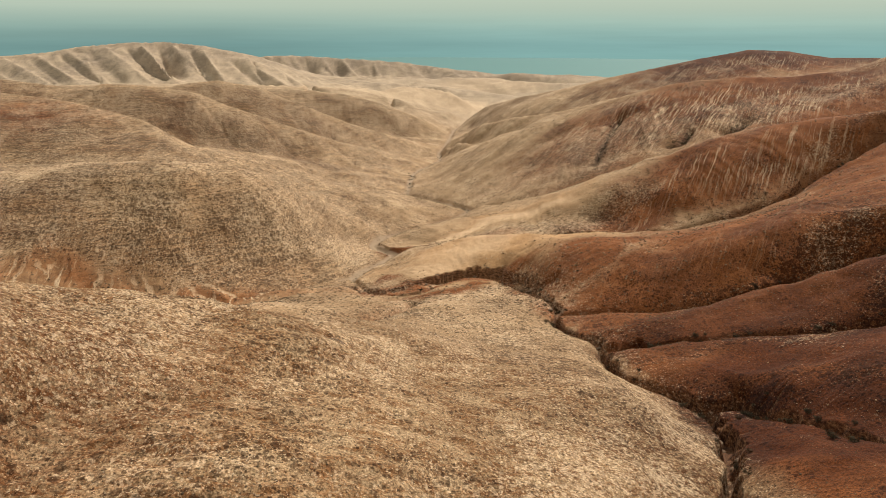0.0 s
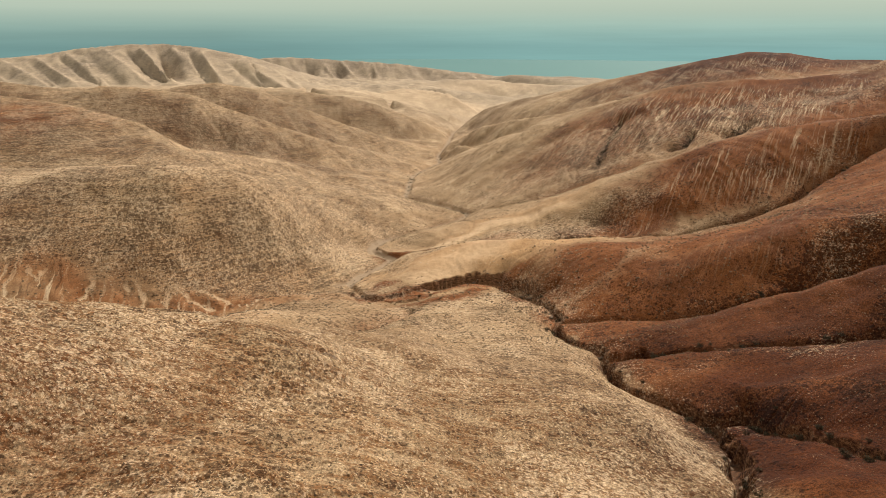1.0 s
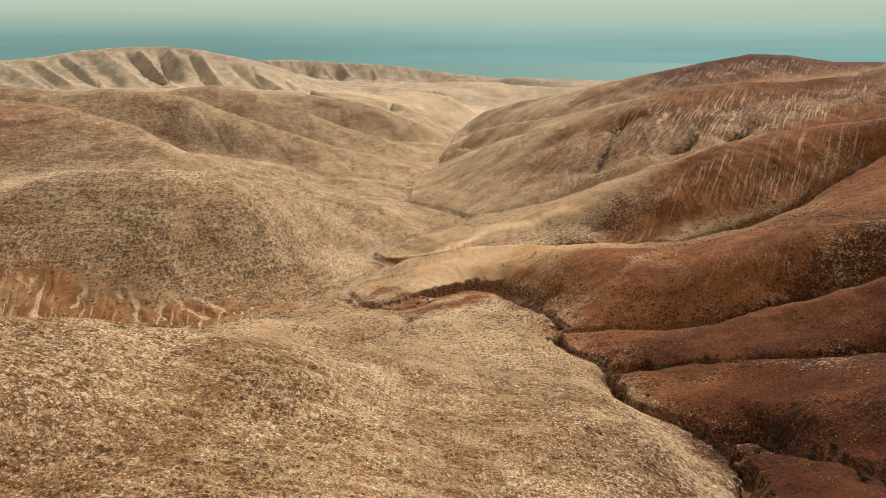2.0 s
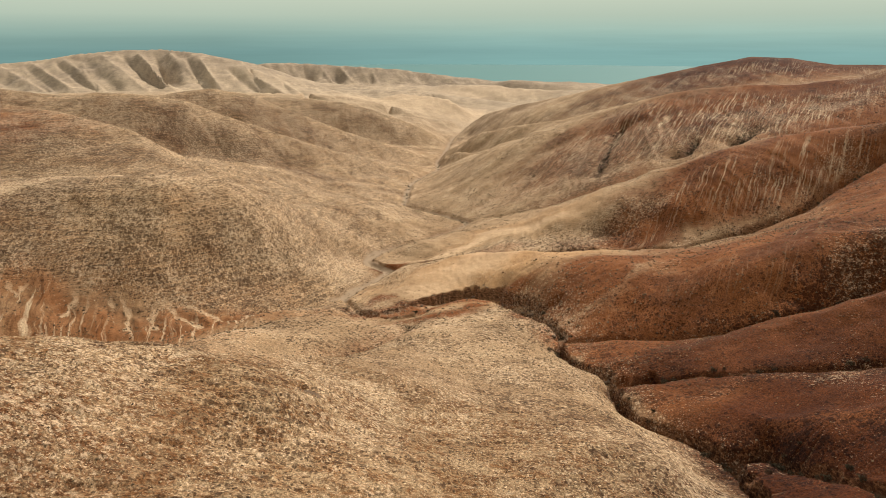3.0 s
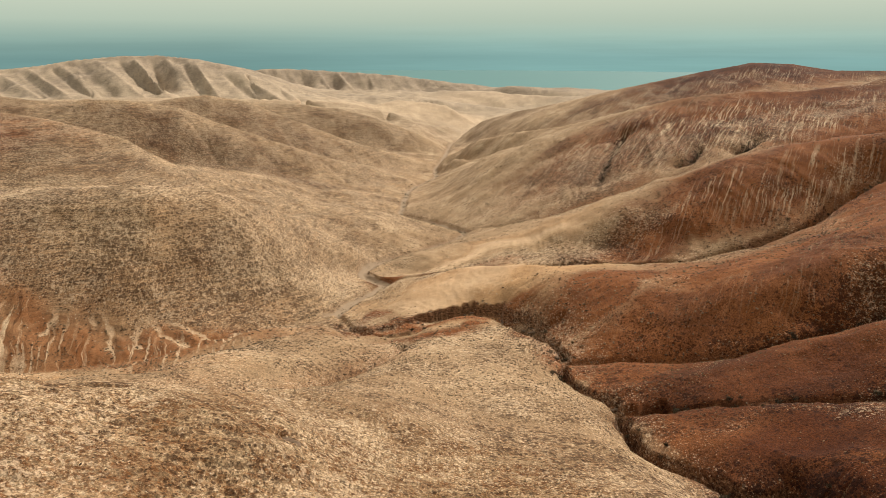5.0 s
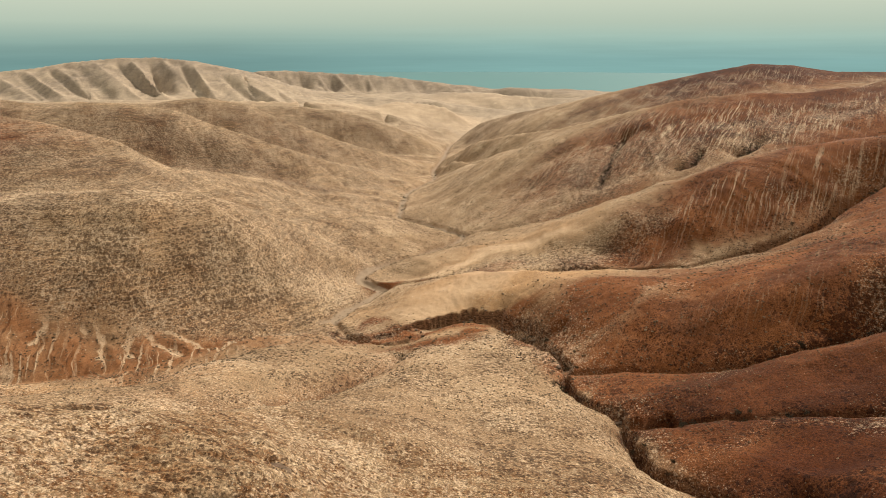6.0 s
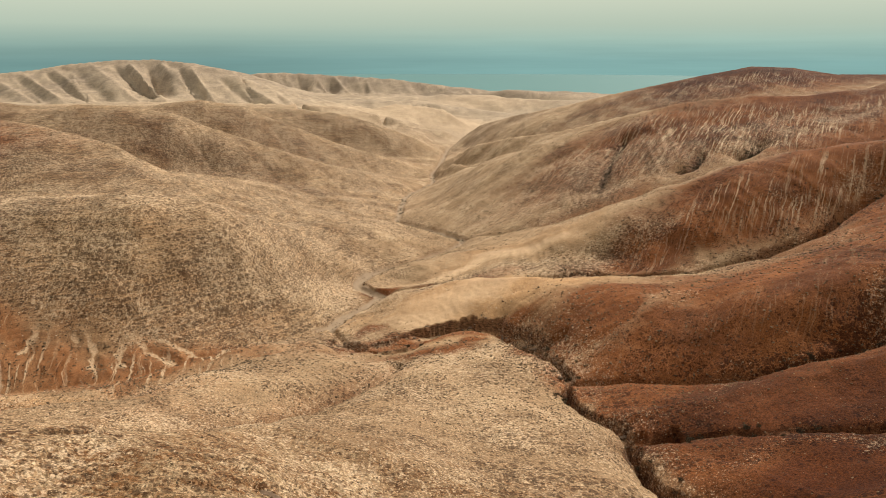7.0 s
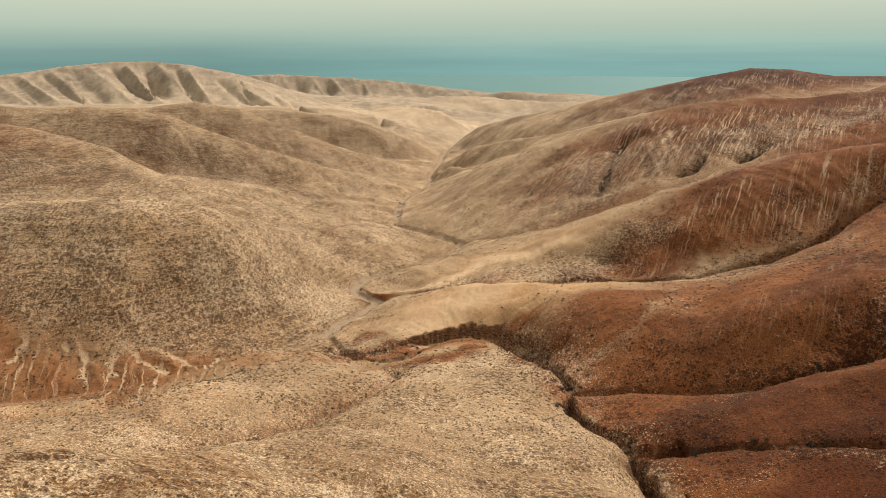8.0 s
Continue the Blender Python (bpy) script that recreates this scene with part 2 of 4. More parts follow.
# gentle swells and hollows on the slopes: x, y, radius, height
SWELLS_A = [(-52, 92, 26, 4.5), (-7, 105, 20, 4), (-25, 132, 14, -1.2), (6, 167, 18, 5), (118, 239, 23, 5.2), (-108, 338, 31, 4.4), (95, 139, 15, 4.1), (89, 252, 23, 0.7), (-1, 215, 19, 3.7), (142, 235, 24, -5.5), (-24, 132, 12, 2.3), (34, 549, 49, -1.9), (10, 109, 14, -2), (-90, 313, 29, -1.5), (295, 571, 56, -6), (179, 611, 55, 4.3)]
SWELLS_B = [(188, 372, 36, -0.6), (42, 315, 28, 0.8), (71, 227, 21, -4.1), (-27, 217, 20, -1.9), (81, 140, 15, -1.5), (58, 273, 25, 0.9), (-55, 186, 17, 0.8), (-119, 231, 24, -1.6), (67, 593, 52, 5.1), (23, 218, 20, -2.2), (-15, 154, 13, 0.8), (56, 216, 20, 3.5), (157, 378, 36, -0.7), (44, 191, 18, -1), (2, 95, 16, -2), (104, 271, 25, -0.9)]


# ---------- noise and line fields ----------
def hash2(ix, iy, seed):
    n = (ix.astype(np.int64) * 374761393 + iy.astype(np.int64) * 668265263 + seed * 974634777) & 0xFFFFFFFF
    n = ((n ^ (n >> 13)) * 1274126177) & 0xFFFFFFFF
    return ((n ^ (n >> 16)) & 0xFFFF).astype(np.float32) / 32767.5 - 1.0


def vnoise(x, y, seed=0):
    """Smooth value noise, about -1 to 1, one feature per unit."""
    ix, iy = np.floor(x), np.floor(y)
    fx, fy = x - ix, y - iy
    sx, sy = fx * fx * fx * (fx * (fx * 6 - 15) + 10), fy * fy * fy * (fy * (fy * 6 - 15) + 10)
    a, b = hash2(ix, iy, seed), hash2(ix + 1, iy, seed)
    c, d = hash2(ix, iy + 1, seed), hash2(ix + 1, iy + 1, seed)
    return (a + (b - a) * sx) * (1 - sy) + (c + (d - c) * sx) * sy


def fbm(x, y, octaves=4, seed=0, gain=0.5):
    out, amp, f = 0.0, 1.0, 1.0
    for k in range(octaves):
        out = out + amp * vnoise(x * f + 17.3 * k, y * f - 9.1 * k, seed + k)
        amp, f = amp * gain, f * 2.03
    return out


def step(a, b, x):
    t = np.clip((x - a) / (b - a), 0, 1)
    return t * t * (3 - 2 * t)


def along(nodes, x, y):
    """Distance to a polyline, its height weighted by nearness, the weights, and the way along it."""
    a = np.array(nodes, float)
    best = np.full(x.shape, 1e9)
    sw, sz, s, run = np.zeros(x.shape), np.zeros(x.shape), np.zeros(x.shape), 0.0
    for p, q in zip(a[:-1], a[1:]):
        dx, dy = q[0] - p[0], q[1] - p[1]
        long = math.hypot(dx, dy)
        t = np.clip(((x - p[0]) * dx + (y - p[1]) * dy) / (long * long), 0, 1)
        d = np.hypot(x - p[0] - t * dx, y - p[1] - t * dy)
        m = d < best
        best = np.where(m, d, best)
        s = np.where(m, run + t * long, s)
        d = d + 0.3
        w = np.minimum(long, 2 * d) / (d * d * d * d * np.sqrt(d))
        sw += w
        sz += w * (p[2] + (q[2] - p[2]) * t)
        run += long
    return best, sz, sw, s


def blend(lines, x, y):
    """Height of the lines near a point, weighted by nearness, a soft distance to them, and the way along the nearest."""
    sw, sz = np.zeros(x.shape), np.zeros(x.shape)
    near, way, kept = np.full(x.shape, 1e9), np.zeros(x.shape), {}
    reach = np.hypot(x, y)
    lo, hi = reach.min() - 800, reach.max() + 800
    for n, (name, nodes) in enumerate(lines.items()):
        span = [math.hypot(p[0], p[1]) for p in nodes]
        if min(span) > hi or max(span) < lo:
            kept[name] = (np.full(x.shape, 1e6), np.zeros(x.shape))
            continue
        d, z, w, s = along(nodes, x, y)
        sw += w
        sz += z
        m = d < near
        near, way = np.where(m, d, near), np.where(m, s + 311.0 * n, way)
        kept[name] = (d, s)
    return sz / sw, sw ** (-1 / 3.5), way, kept


def patches(zones, x, y):
    """Soft-edged patches: x, y, radius across, radius ahead, strength."""
    out = np.zeros(x.shape)
    for cx, cy, rx, ry, a in zones:
        out = np.maximum(out, a * np.exp(-(((x - cx) / rx) ** 2 + ((y - cy) / ry) ** 2) ** 1.5))
    return out


def bumps(zones, x, y):
    out = np.zeros(x.shape)
    for cx, cy, rx, ry, a in zones:
        out = out + a * np.exp(-(((x - cx) / rx) ** 2 + ((y - cy) / ry) ** 2) ** 1.5)
    return out


# where the slopes are straighter or more rounded than usual
CURVE = [(-150, 325, 130, 40, -0.5), (105, 248, 45, 16, 0.3), (90, 150, 30, 15, 0.5), (16, 344, 45, 17, -0.55)]
# soil patches, by kind
MOTTLE_ZONES = [(60, 402, 60, 14, 0.9), (140, 580, 70, 50, 1.0), (260, 585, 120, 40, 0.7), (90, 560, 45, 35, 0.6), (-85, 345, 50, 28, 0.25), (165, 600, 60, 50, 0.55), (44, 285, 9, 12, 1.0), (140, 236, 50, 8, 0.9), (110, 194, 60, 6, 0.8), (205, 385, 40, 14, 0.35), (90, 148, 24, 12, 0.7), (330, 1030, 120, 50, 0.5)]
FACET_ZONES = [(-150, 292, 70, 17, 1.0), (-98, 304, 36, 16, 1.0)]
RILL_ZONES = [(90, 262, 40, 22, 0.35), (80, 150, 30, 22, 0.5)]
DARK_ZONES = [(-165, 328, 170, 15, 0.55), (-90, 338, 42, 26, 0.5), (-20, 170, 80, 70, 0.36), (-110, 225, 50, 40, 0.3), (300, 620, 100, 60, 0.35), (-250, 735, 170, 40, 1.0), (-110, 800, 70, 40, 0.35), (-230, 935, 140, 70, 0.9), (-90, 1010, 60, 40, 0.4), (-150, 1180, 130, 60, 0.65), (430, 1070, 260, 80, 1.1), (215, 600, 35, 25, 0.6), (300, 590, 40, 20, 0.5), (120, 575, 12, 40, 0.5), (-240, 545, 40, 25, 0.35), (-1130, 1980, 110, 130, 0.8), (-850, 2120, 620, 170, 0.8), (-300, 2640, 700, 150, 1.0), (250, 2500, 500, 110, 0.9), (92, 196, 40, 5, 0.5), (85, 150, 22, 12, 0.5), (120, 206, 90, 22, 0.85), (112, 172, 60, 26, 1.2), (80, 120, 30, 30, 1.2), (-62, 198, 40, 20, 0.15), (76, 128, 32, 26, 1.2), (140, 262, 40, 18, 0.5), (25, 115, 55, 45, 0.35), (46, 105, 24, 42, 0.75), (18, 92, 40, 22, 0.4), (150, 1300, 140, 120, 0.6), (620, 1050, 160, 90, 0.9), (370, 640, 90, 60, 0.75), (-290, 560, 90, 50, 0.85), (-235, 350, 65, 34, 0.85), (-62, 100, 34, 50, 0.4), (-620, 900, 160, 120, 0.6), (-440, 770, 60, 60, 0.5)]
STREAK_ZONES = [(140, 385, 40, 16, 0.4), (190, 390, 50, 20, 0.6), (235, 600, 120, 62, 1.0), (140, 590, 70, 50, 0.7), (-150, 292, 100, 16, 0.9), (120, 262, 40, 16, 0.16), (-85, 120, 30, 20, 0.2), (430, 1060, 240, 90, 0.4)]
RUST_ZONES = [(95, 250, 75, 36, 1.0), (150, 285, 85, 50, 1.0), (190, 400, 95, 40, 0.95), (120, 370, 50, 14, 0.6), (120, 180, 70, 45, 1.0), (80, 155, 40, 30, 0.8), (330, 480, 120, 150, 1.0), (260, 340, 110, 60, 1.0), (290, 620, 140, 75, 1.0), (180, 600, 130, 70, 0.85), (120, 392, 50, 22, 0.9), (-35, 328, 9, 5, 0.9), (8, 309, 13, 5, 0.9), (130, 520, 60, 30, 0.6), (-55, 85, 55, 38, 0.38), (-15, 75, 55, 36, 0.32), (80, 115, 27, 36, 1.0), (-125, 240, 50, 26, 0.6), (-140, 298, 95, 20, 0.65), (-95, 306, 36, 14, 0.65), (150, 376, 60, 18, 0.9), (-62, 198, 40, 22, 0.25), (-12, 302, 30, 10, 0.85), (70, 300, 30, 18, 0.95), (58, 284, 22, 12, 1.0), (-340, 610, 60, 40, 0.5), (20, 395, 30, 10, 0.6), (480, 1060, 260, 120, 0.85), (-360, 590, 60, 45, 0.75)]
ORANGE_ZONES = [(-130, 335, 130, 30, 0.45), (30, 345, 62, 36, 1.0), (-95, 235, 40, 20, 0.55), (-140, 298, 95, 22, 0.55), (-135, 262, 60, 16, 0.6), (45, 435, 60, 26, 0.5), (85, 178, 34, 14, 1.0), (60, 400, 40, 26, 0.3), (95, 300, 40, 25, 0.25), (-95, 306, 36, 14, 0.5), (-85, 240, 40, 26, 0.35), (80, 580, 60, 50, 0.3)]
# last four: cream crest soil, brightened to paint the sunlit rims of western hills
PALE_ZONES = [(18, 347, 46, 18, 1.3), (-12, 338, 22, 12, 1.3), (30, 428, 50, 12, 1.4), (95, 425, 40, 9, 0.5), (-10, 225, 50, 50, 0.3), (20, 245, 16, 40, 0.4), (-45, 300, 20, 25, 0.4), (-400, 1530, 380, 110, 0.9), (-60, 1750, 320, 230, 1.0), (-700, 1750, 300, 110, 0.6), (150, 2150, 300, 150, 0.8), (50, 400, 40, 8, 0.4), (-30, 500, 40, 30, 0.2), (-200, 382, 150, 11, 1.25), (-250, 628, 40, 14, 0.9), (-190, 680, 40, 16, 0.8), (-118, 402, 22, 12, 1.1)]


def ribs(crest, n, reach, floor, lean_from, lean_to, seed, span=1.0):
    """Spurs and the clefts between them on the near flank of a far range."""
    rng = random.Random(seed)
    a = np.array(RIDGES[crest], float)
    run = np.concatenate([[0], np.cumsum(np.hypot(*np.diff(a[:, :2], axis=0).T))])
    for k in range(2 * n):
        f = (k + 0.7 + rng.uniform(-0.28, 0.28)) / (2 * n)
        s = span * run[-1] * f
        x, y, z = (float(np.interp(s, run, a[:, c])) for c in range(3))
        turn = lean_from + (lean_to - lean_from) * f + rng.uniform(-0.12, 0.12)
        far = reach * rng.uniform(0.6, 1.3)
        low = min(floor, z - 15)
        if k % 2:
            nodes = [(t * far, z + (low - z) * g) for t, g in ((0.12, 0.05), (0.3, 0.22), (0.6, 0.5), (1.0, 0.92))]
            RIDGES[crest + "_rib_" + str(k)] = [(x + t * turn, y - t, h) for t, h in nodes]
        else:
            nodes = [(t * far, z + (low - z) * g) for t, g in ((0.2, 0.25), (0.42, 0.52), (0.7, 0.81), (1.1, 1.02))]
            VALLEYS[crest + "_cleft_" + str(k)] = [(x + t * turn, y - t, h) for t, h in nodes]


ribs("range_west", 13, 400, -160, 0.95, 0.3, 3)
ribs("range_mid", 11, 170, -186, 0.5, 0.35, 4, 0.8)


# incised stream beds: half width of the floor, half width at the brim, depth, start and end of the full depth along the line
BEDS = {
    "ravine": (0.5, 2.7, 5.8, 400, 9000), "draw_f": (0.4, 2.6, 2.6, 150, 9000), "draw_e": (0.3, 2.0, 1.8, 120, 9000),
    "draw_d": (0.3, 2.0, 1.8, 100, 9000), "draw_c": (1.2, 2.8, 2.6, 150, 9000), "draw_b": (0.5, 2.4, 1.4, 150, 9000),
    "main_wash": (3.2, 5.2, 1.6, 402, 1600), "near_hollow": (0.3, 2.2, 0.9, 200, 9000),
}


CUT_BANK = [(-44, 326, 0), (-30, 314, 0), (-18, 312, 0), (-8, 318, 0), (3, 326, 0), (15, 326, 0), (26, 318, 0), (34, 304, 0), (41, 290, 0)]
# steep clefts in the far eastern slopes
CLEFTS = [[(161, 631, 0), (149, 609, 0), (133, 575, 0), (121, 547, 0)], [(199, 556, 0), (186, 540, 0), (179, 537, 0)], [(244, 558, 0), (230, 545, 0), (222, 542, 0)],
          [(-220, 612, 0), (-175, 545, 0), (-140, 512, 0)], [(-160, 632, 0), (-118, 575, 0), (-92, 556, 0)],
          [(-270, 770, 0), (-225, 730, 0), (-200, 712, 0)], [(-205, 785, 0), (-165, 745, 0)], [(-140, 815, 0), (-105, 785, 0)], [(-230, 985, 0), (-190, 930, 0), (-160, 910, 0)],
          [(-140, 1010, 0), (-100, 960, 0)]]
# pale rills at the foot of the western hill, in plan
FOOT_RILLS = [[(-203, 300, 0), (-204, 310, 0), (-205, 317, 0), (-209, 323, 0)], [(-166, 297, 0), (-165, 308, 0), (-164, 316, 0), (-163, 324, 0)],
              [(-138, 296, 0), (-142, 306, 0), (-147, 313, 0), (-151, 322, 0)], [(-127, 297, 0), (-131, 304, 0), (-131, 310, 0)],
              [(-89, 298, 0), (-89, 304, 0), (-97, 307, 0), (-106, 312, 0), (-114, 316, 0), (-129, 316, 0), (-137, 314, 0)],
              [(-187, 300, 0), (-194, 306, 0), (-200, 313, 0)], [(-186, 300, 0), (-188, 310, 0), (-193, 318, 0)],
              [(-148, 306, 0), (-152, 312, 0), (-156, 318, 0)], [(-105, 298, 0), (-108, 304, 0), (-121, 308, 0), (-127, 314, 0)], [(-212, 300, 0), (-214, 312, 0)]]
SLUMPS = [(64, 205, 4.6, 3.4), (56, 209, 4.5, 2.0), (-24, 131.5, 2.2, 0.9), (48, 290, 5.0, 2.5)]


def ground_shape(x, y):
    """Height of the land and its soil fields at plan points."""
    wx = x + 1.4 * vnoise(x / 23, y / 23, 5) + 0.7 * vnoise(x / 7, y / 7, 6)
    wy = y + 1.4 * vnoise(x / 23, y / 23, 7) + 0.7 * vnoise(x / 7, y / 7, 8)
    zr, dr, crest, _ = blend(RIDGES, wx, wy)
    zv, dv, way, kept = blend(VALLEYS, wx, wy)
    v = dv / (dv + dr)
    bulge = 1.7 + bumps(CURVE, x, y) - 0.45 * step(440, 640, y) * step(-120, -20, x) * (1 - step(1250, 1700, y)) - 0.75 * step(1250, 1700, y)
    h = zv + (zr - zv) * (1 - (1 - v) ** bulge)
    for cx, cy, r, a in SWELLS_A + SWELLS_B:
        h += a * np.exp(-((x - cx) ** 2 + (y - cy) ** 2) / (2 * r * r))
    far = step(1250, 1700, y)
    slope = v * (1 - v) * 4
    # broad unevenness
    h += slope * (0.9 * fbm(x / 46, y / 46, 3, 11))
    h += step(1650, 2000, y) * slope * 8 * fbm(x / 130, y / 130, 4, 23)
    # broad runnels on the farther slopes
    mid = step(430, 620, y) * (1 - far)
    h += mid * slope * (1.2 + 1.4 * step(-60, 20, x)) * (np.abs(vnoise(way / 15 + 0.5 * vnoise(x / 40, y / 40, 27), v * 1.2, 28)) + 0.5 * np.abs(vnoise(way / 6.5, v * 2, 29)) - 0.6)
    for line in CLEFTS:
        d = along(line, wx, wy)[0]
        east = line[0][0] > 0
        h -= (7.5 if east else 2.2) * np.exp(-np.abs(d / (5.0 if east else 3.2)) ** 1.2)
    # broken ledges along the near slope
    fore = (1 - step(135, 170, y)) * step(10, 45, 40 - x)
    h += fore * 0.30 * vnoise((x + 0.35 * y) / 6.5, (y - 0.35 * x) / 1.7 + vnoise(x / 9, y / 9, 24), 25)
    h += fore * 0.16 * vnoise((x + 0.35 * y) / 2.5, (y - 0.35 * x) / 0.8, 26)
    # fine runnels straight down every slope
    fine = np.abs(vnoise(way / 3.2 + 0.5 * vnoise(x / 7, y / 7, 36), v * 2.5, 37)) + 0.5 * np.abs(vnoise(way / 1.5, v * 5, 38))
    h += 0.6 * slope * (fine - 0.6) * (1 - far) * (0.35 + 0.65 * step(-30, 40, x)) * step(180, 320, y)
    # rills running down the slopes
    bend = 0.14 * vnoise(x / 9, y / 9, 32)
    rill = np.clip(1.05 - 9 * np.abs(vnoise(way / 5.5 + bend, v * 0.6, 31)), 0, 1)
    rill = np.maximum(rill, 0.75 * np.clip(1.0 - 8 * np.abs(vnoise(way / 2.6 + 2 * bend, v * 1.2, 30)), 0, 1))
    rill *= step(0.01, 0.12, v) * (1 - step(0.5, 0.95, v)) * (0.45 + 0.55 * patches(RILL_ZONES, x, y)) * step(-0.5, 0.4, vnoise(x / 35, y / 35, 33) + 0.7 * patches(RILL_ZONES, x, y))
    h -= (0.35 + 0.5 * patches(RILL_ZONES, x, y)) * rill * (1 - far)
    # trodden terraces along the contours of the western hills
    west = step(0, 60, -30 - x) * step(300, 340, y) * (1 - step(480, 560, y))
    h += 0.30 * west * (vnoise(h * 0.45 + 2 * vnoise(x / 60, y / 60, 35), (x + y) / 90, 34) + 0.6 * vnoise(h * 1.0 + vnoise(x / 30, y / 30, 39), (x + y) / 40, 40))
    # facets and runnels at the foot of the western hill
    face = patches(FACET_ZONES, x, y)
    foot = np.full(x.shape, 1e3)
    if face.max() > 0.02:
        for line in FOOT_RILLS:
            foot = np.minimum(foot, along(line, x + 1.2 * vnoise(x / 3.5, y / 3.5, 45), y)[0])
    h += face * 1.9 * (step(0.2, 7.0, foot) - 0.6) + face * 0.35 * fbm(x / 2.2, y / 6, 3, 47)
    rill = np.maximum(rill * (1 - face), step(0.05, 0.4, face) * step(1.8, 0.5, foot + 0.9 * vnoise(x / 1.6, y / 1.6, 46)))
    # small hummocks
    h += 0.22 * fbm(x / 6.5, y / 6.5, 4, 41, 0.6) + 0.06 * vnoise(x / 0.9, y / 0.9, 44)
    bed, bank = np.zeros(x.shape), np.zeros(x.shape)
    for name, (floor, brim, depth, s0, s1) in BEDS.items():
        d, s = kept[name]
        if name != "main_wash":
            d = np.maximum(d + 0.9 * vnoise(x / 4, y / 4, 61) + 0.6 * vnoise(x / 1.5, y / 1.5, 62) - 0.9 * step(0.2, 0.9, vnoise(x / 14, y / 14, 63)), 0)
        full = step(s0 - (14 if name == "main_wash" else 35), s0, s) * (1 - step(s1 * 0.85, s1, s))
        cut = 1 - step(floor, brim * (1 + 0.3 * vnoise(s / 9, s * 0, 51)), d)
        if name == "ravine":
            full = full * (1 - 0.72 * step(693, 718, s))
        h -= full * depth * (0.75 + 0.35 * vnoise(s / 13, s * 0, 52)) * cut
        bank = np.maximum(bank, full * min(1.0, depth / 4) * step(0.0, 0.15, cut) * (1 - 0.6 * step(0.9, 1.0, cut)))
        bed = np.maximum(bed, full * (1 - step(floor * 0.85, floor * 1.05, d)) * (1.0 if name == "main_wash" else 0.12))
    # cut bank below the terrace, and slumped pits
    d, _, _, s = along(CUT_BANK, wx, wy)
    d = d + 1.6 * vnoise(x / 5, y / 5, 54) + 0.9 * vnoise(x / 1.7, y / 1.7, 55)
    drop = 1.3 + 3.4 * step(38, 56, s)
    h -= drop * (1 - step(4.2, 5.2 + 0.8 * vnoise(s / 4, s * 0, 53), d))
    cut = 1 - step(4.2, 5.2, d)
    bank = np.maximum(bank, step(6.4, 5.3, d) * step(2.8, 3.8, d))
    for cx, cy, r, deep in SLUMPS:
        d = np.hypot(wx - cx, 1.5 * (wy - cy)) + 0.35 * r * vnoise(x / 3.0, y / 3.0, 57) + 0.2 * r * vnoise(x / 1.2, y / 1.2, 58)
        h -= deep * (1 - step(0.55 * r, r, d))
    h = np.where(y > 3350 - 620 * step(-500, 0, x) + 100 * vnoise(x / 500, y / 500, 60), np.minimum(h, -222), h)
    return h, v, rill, bed, bank, kept


# ---------- materials ----------
def material(name):
    m = bpy.data.materials.new(name)
    m.use_nodes = True
    nt = m.node_tree
    b = nt.nodes["Principled BSDF"]
    return m, nt, b


def tex_noise(nt, vec, scale, detail=5.0, rough=0.6):
    n = nt.nodes.new("ShaderNodeTexNoise")
    n.inputs["Scale"].default_value, n.inputs["Detail"].default_value, n.inputs["Roughness"].default_value = scale, detail, rough
    nt.links.new(vec, n.inputs["Vector"])
    return n.outputs[0]


def ramp(nt, fac, stops):
    r = nt.nodes.new("ShaderNodeValToRGB")
    el = r.color_ramp.elements
    for k, (p, c) in enumerate(stops):
        x = el[k] if k < 2 else el.new(p)
        x.position, x.color = p, (*c, 1)
    nt.links.new(fac, r.inputs[0])
    return r.outputs[0]


def mix(nt, fac, a, b, blend_type="MIX"):
    n = nt.nodes.new("ShaderNodeMix")
    n.data_type, n.blend_type = "RGBA", blend_type
    for k, val in ((0, fac), (6, a), (7, b)):
        if isinstance(val, (int, float)):
            n.inputs[k].default_value = val
        elif isinstance(val, tuple):
            n.inputs[k].default_value = (*val, 1)
        else:
            nt.links.new(val, n.inputs[k])
    return n.outputs[2]


def maths(nt, op, a, b=None, clamp=False):
    n = nt.nodes.new("ShaderNodeMath")
    n.operation, n.use_clamp = op, clamp
    for k, val in ((0, a), (1, b)):
        if isinstance(val, (int, float)):
            n.inputs[k].default_value = val
        elif val is not None:
            nt.links.new(val, n.inputs[k])
    return n.outputs[0]


def attr(nt, name):
    n = nt.nodes.new("ShaderNodeAttribute")
    n.attribute_name = name
    return n.outputs["Fac"]


def stretched(nt, vec, scale):
    n = nt.nodes.new("ShaderNodeMapping")
    n.inputs["Scale"].default_value = scale
    nt.links.new(vec, n.inputs[0])
    return n.outputs[0]


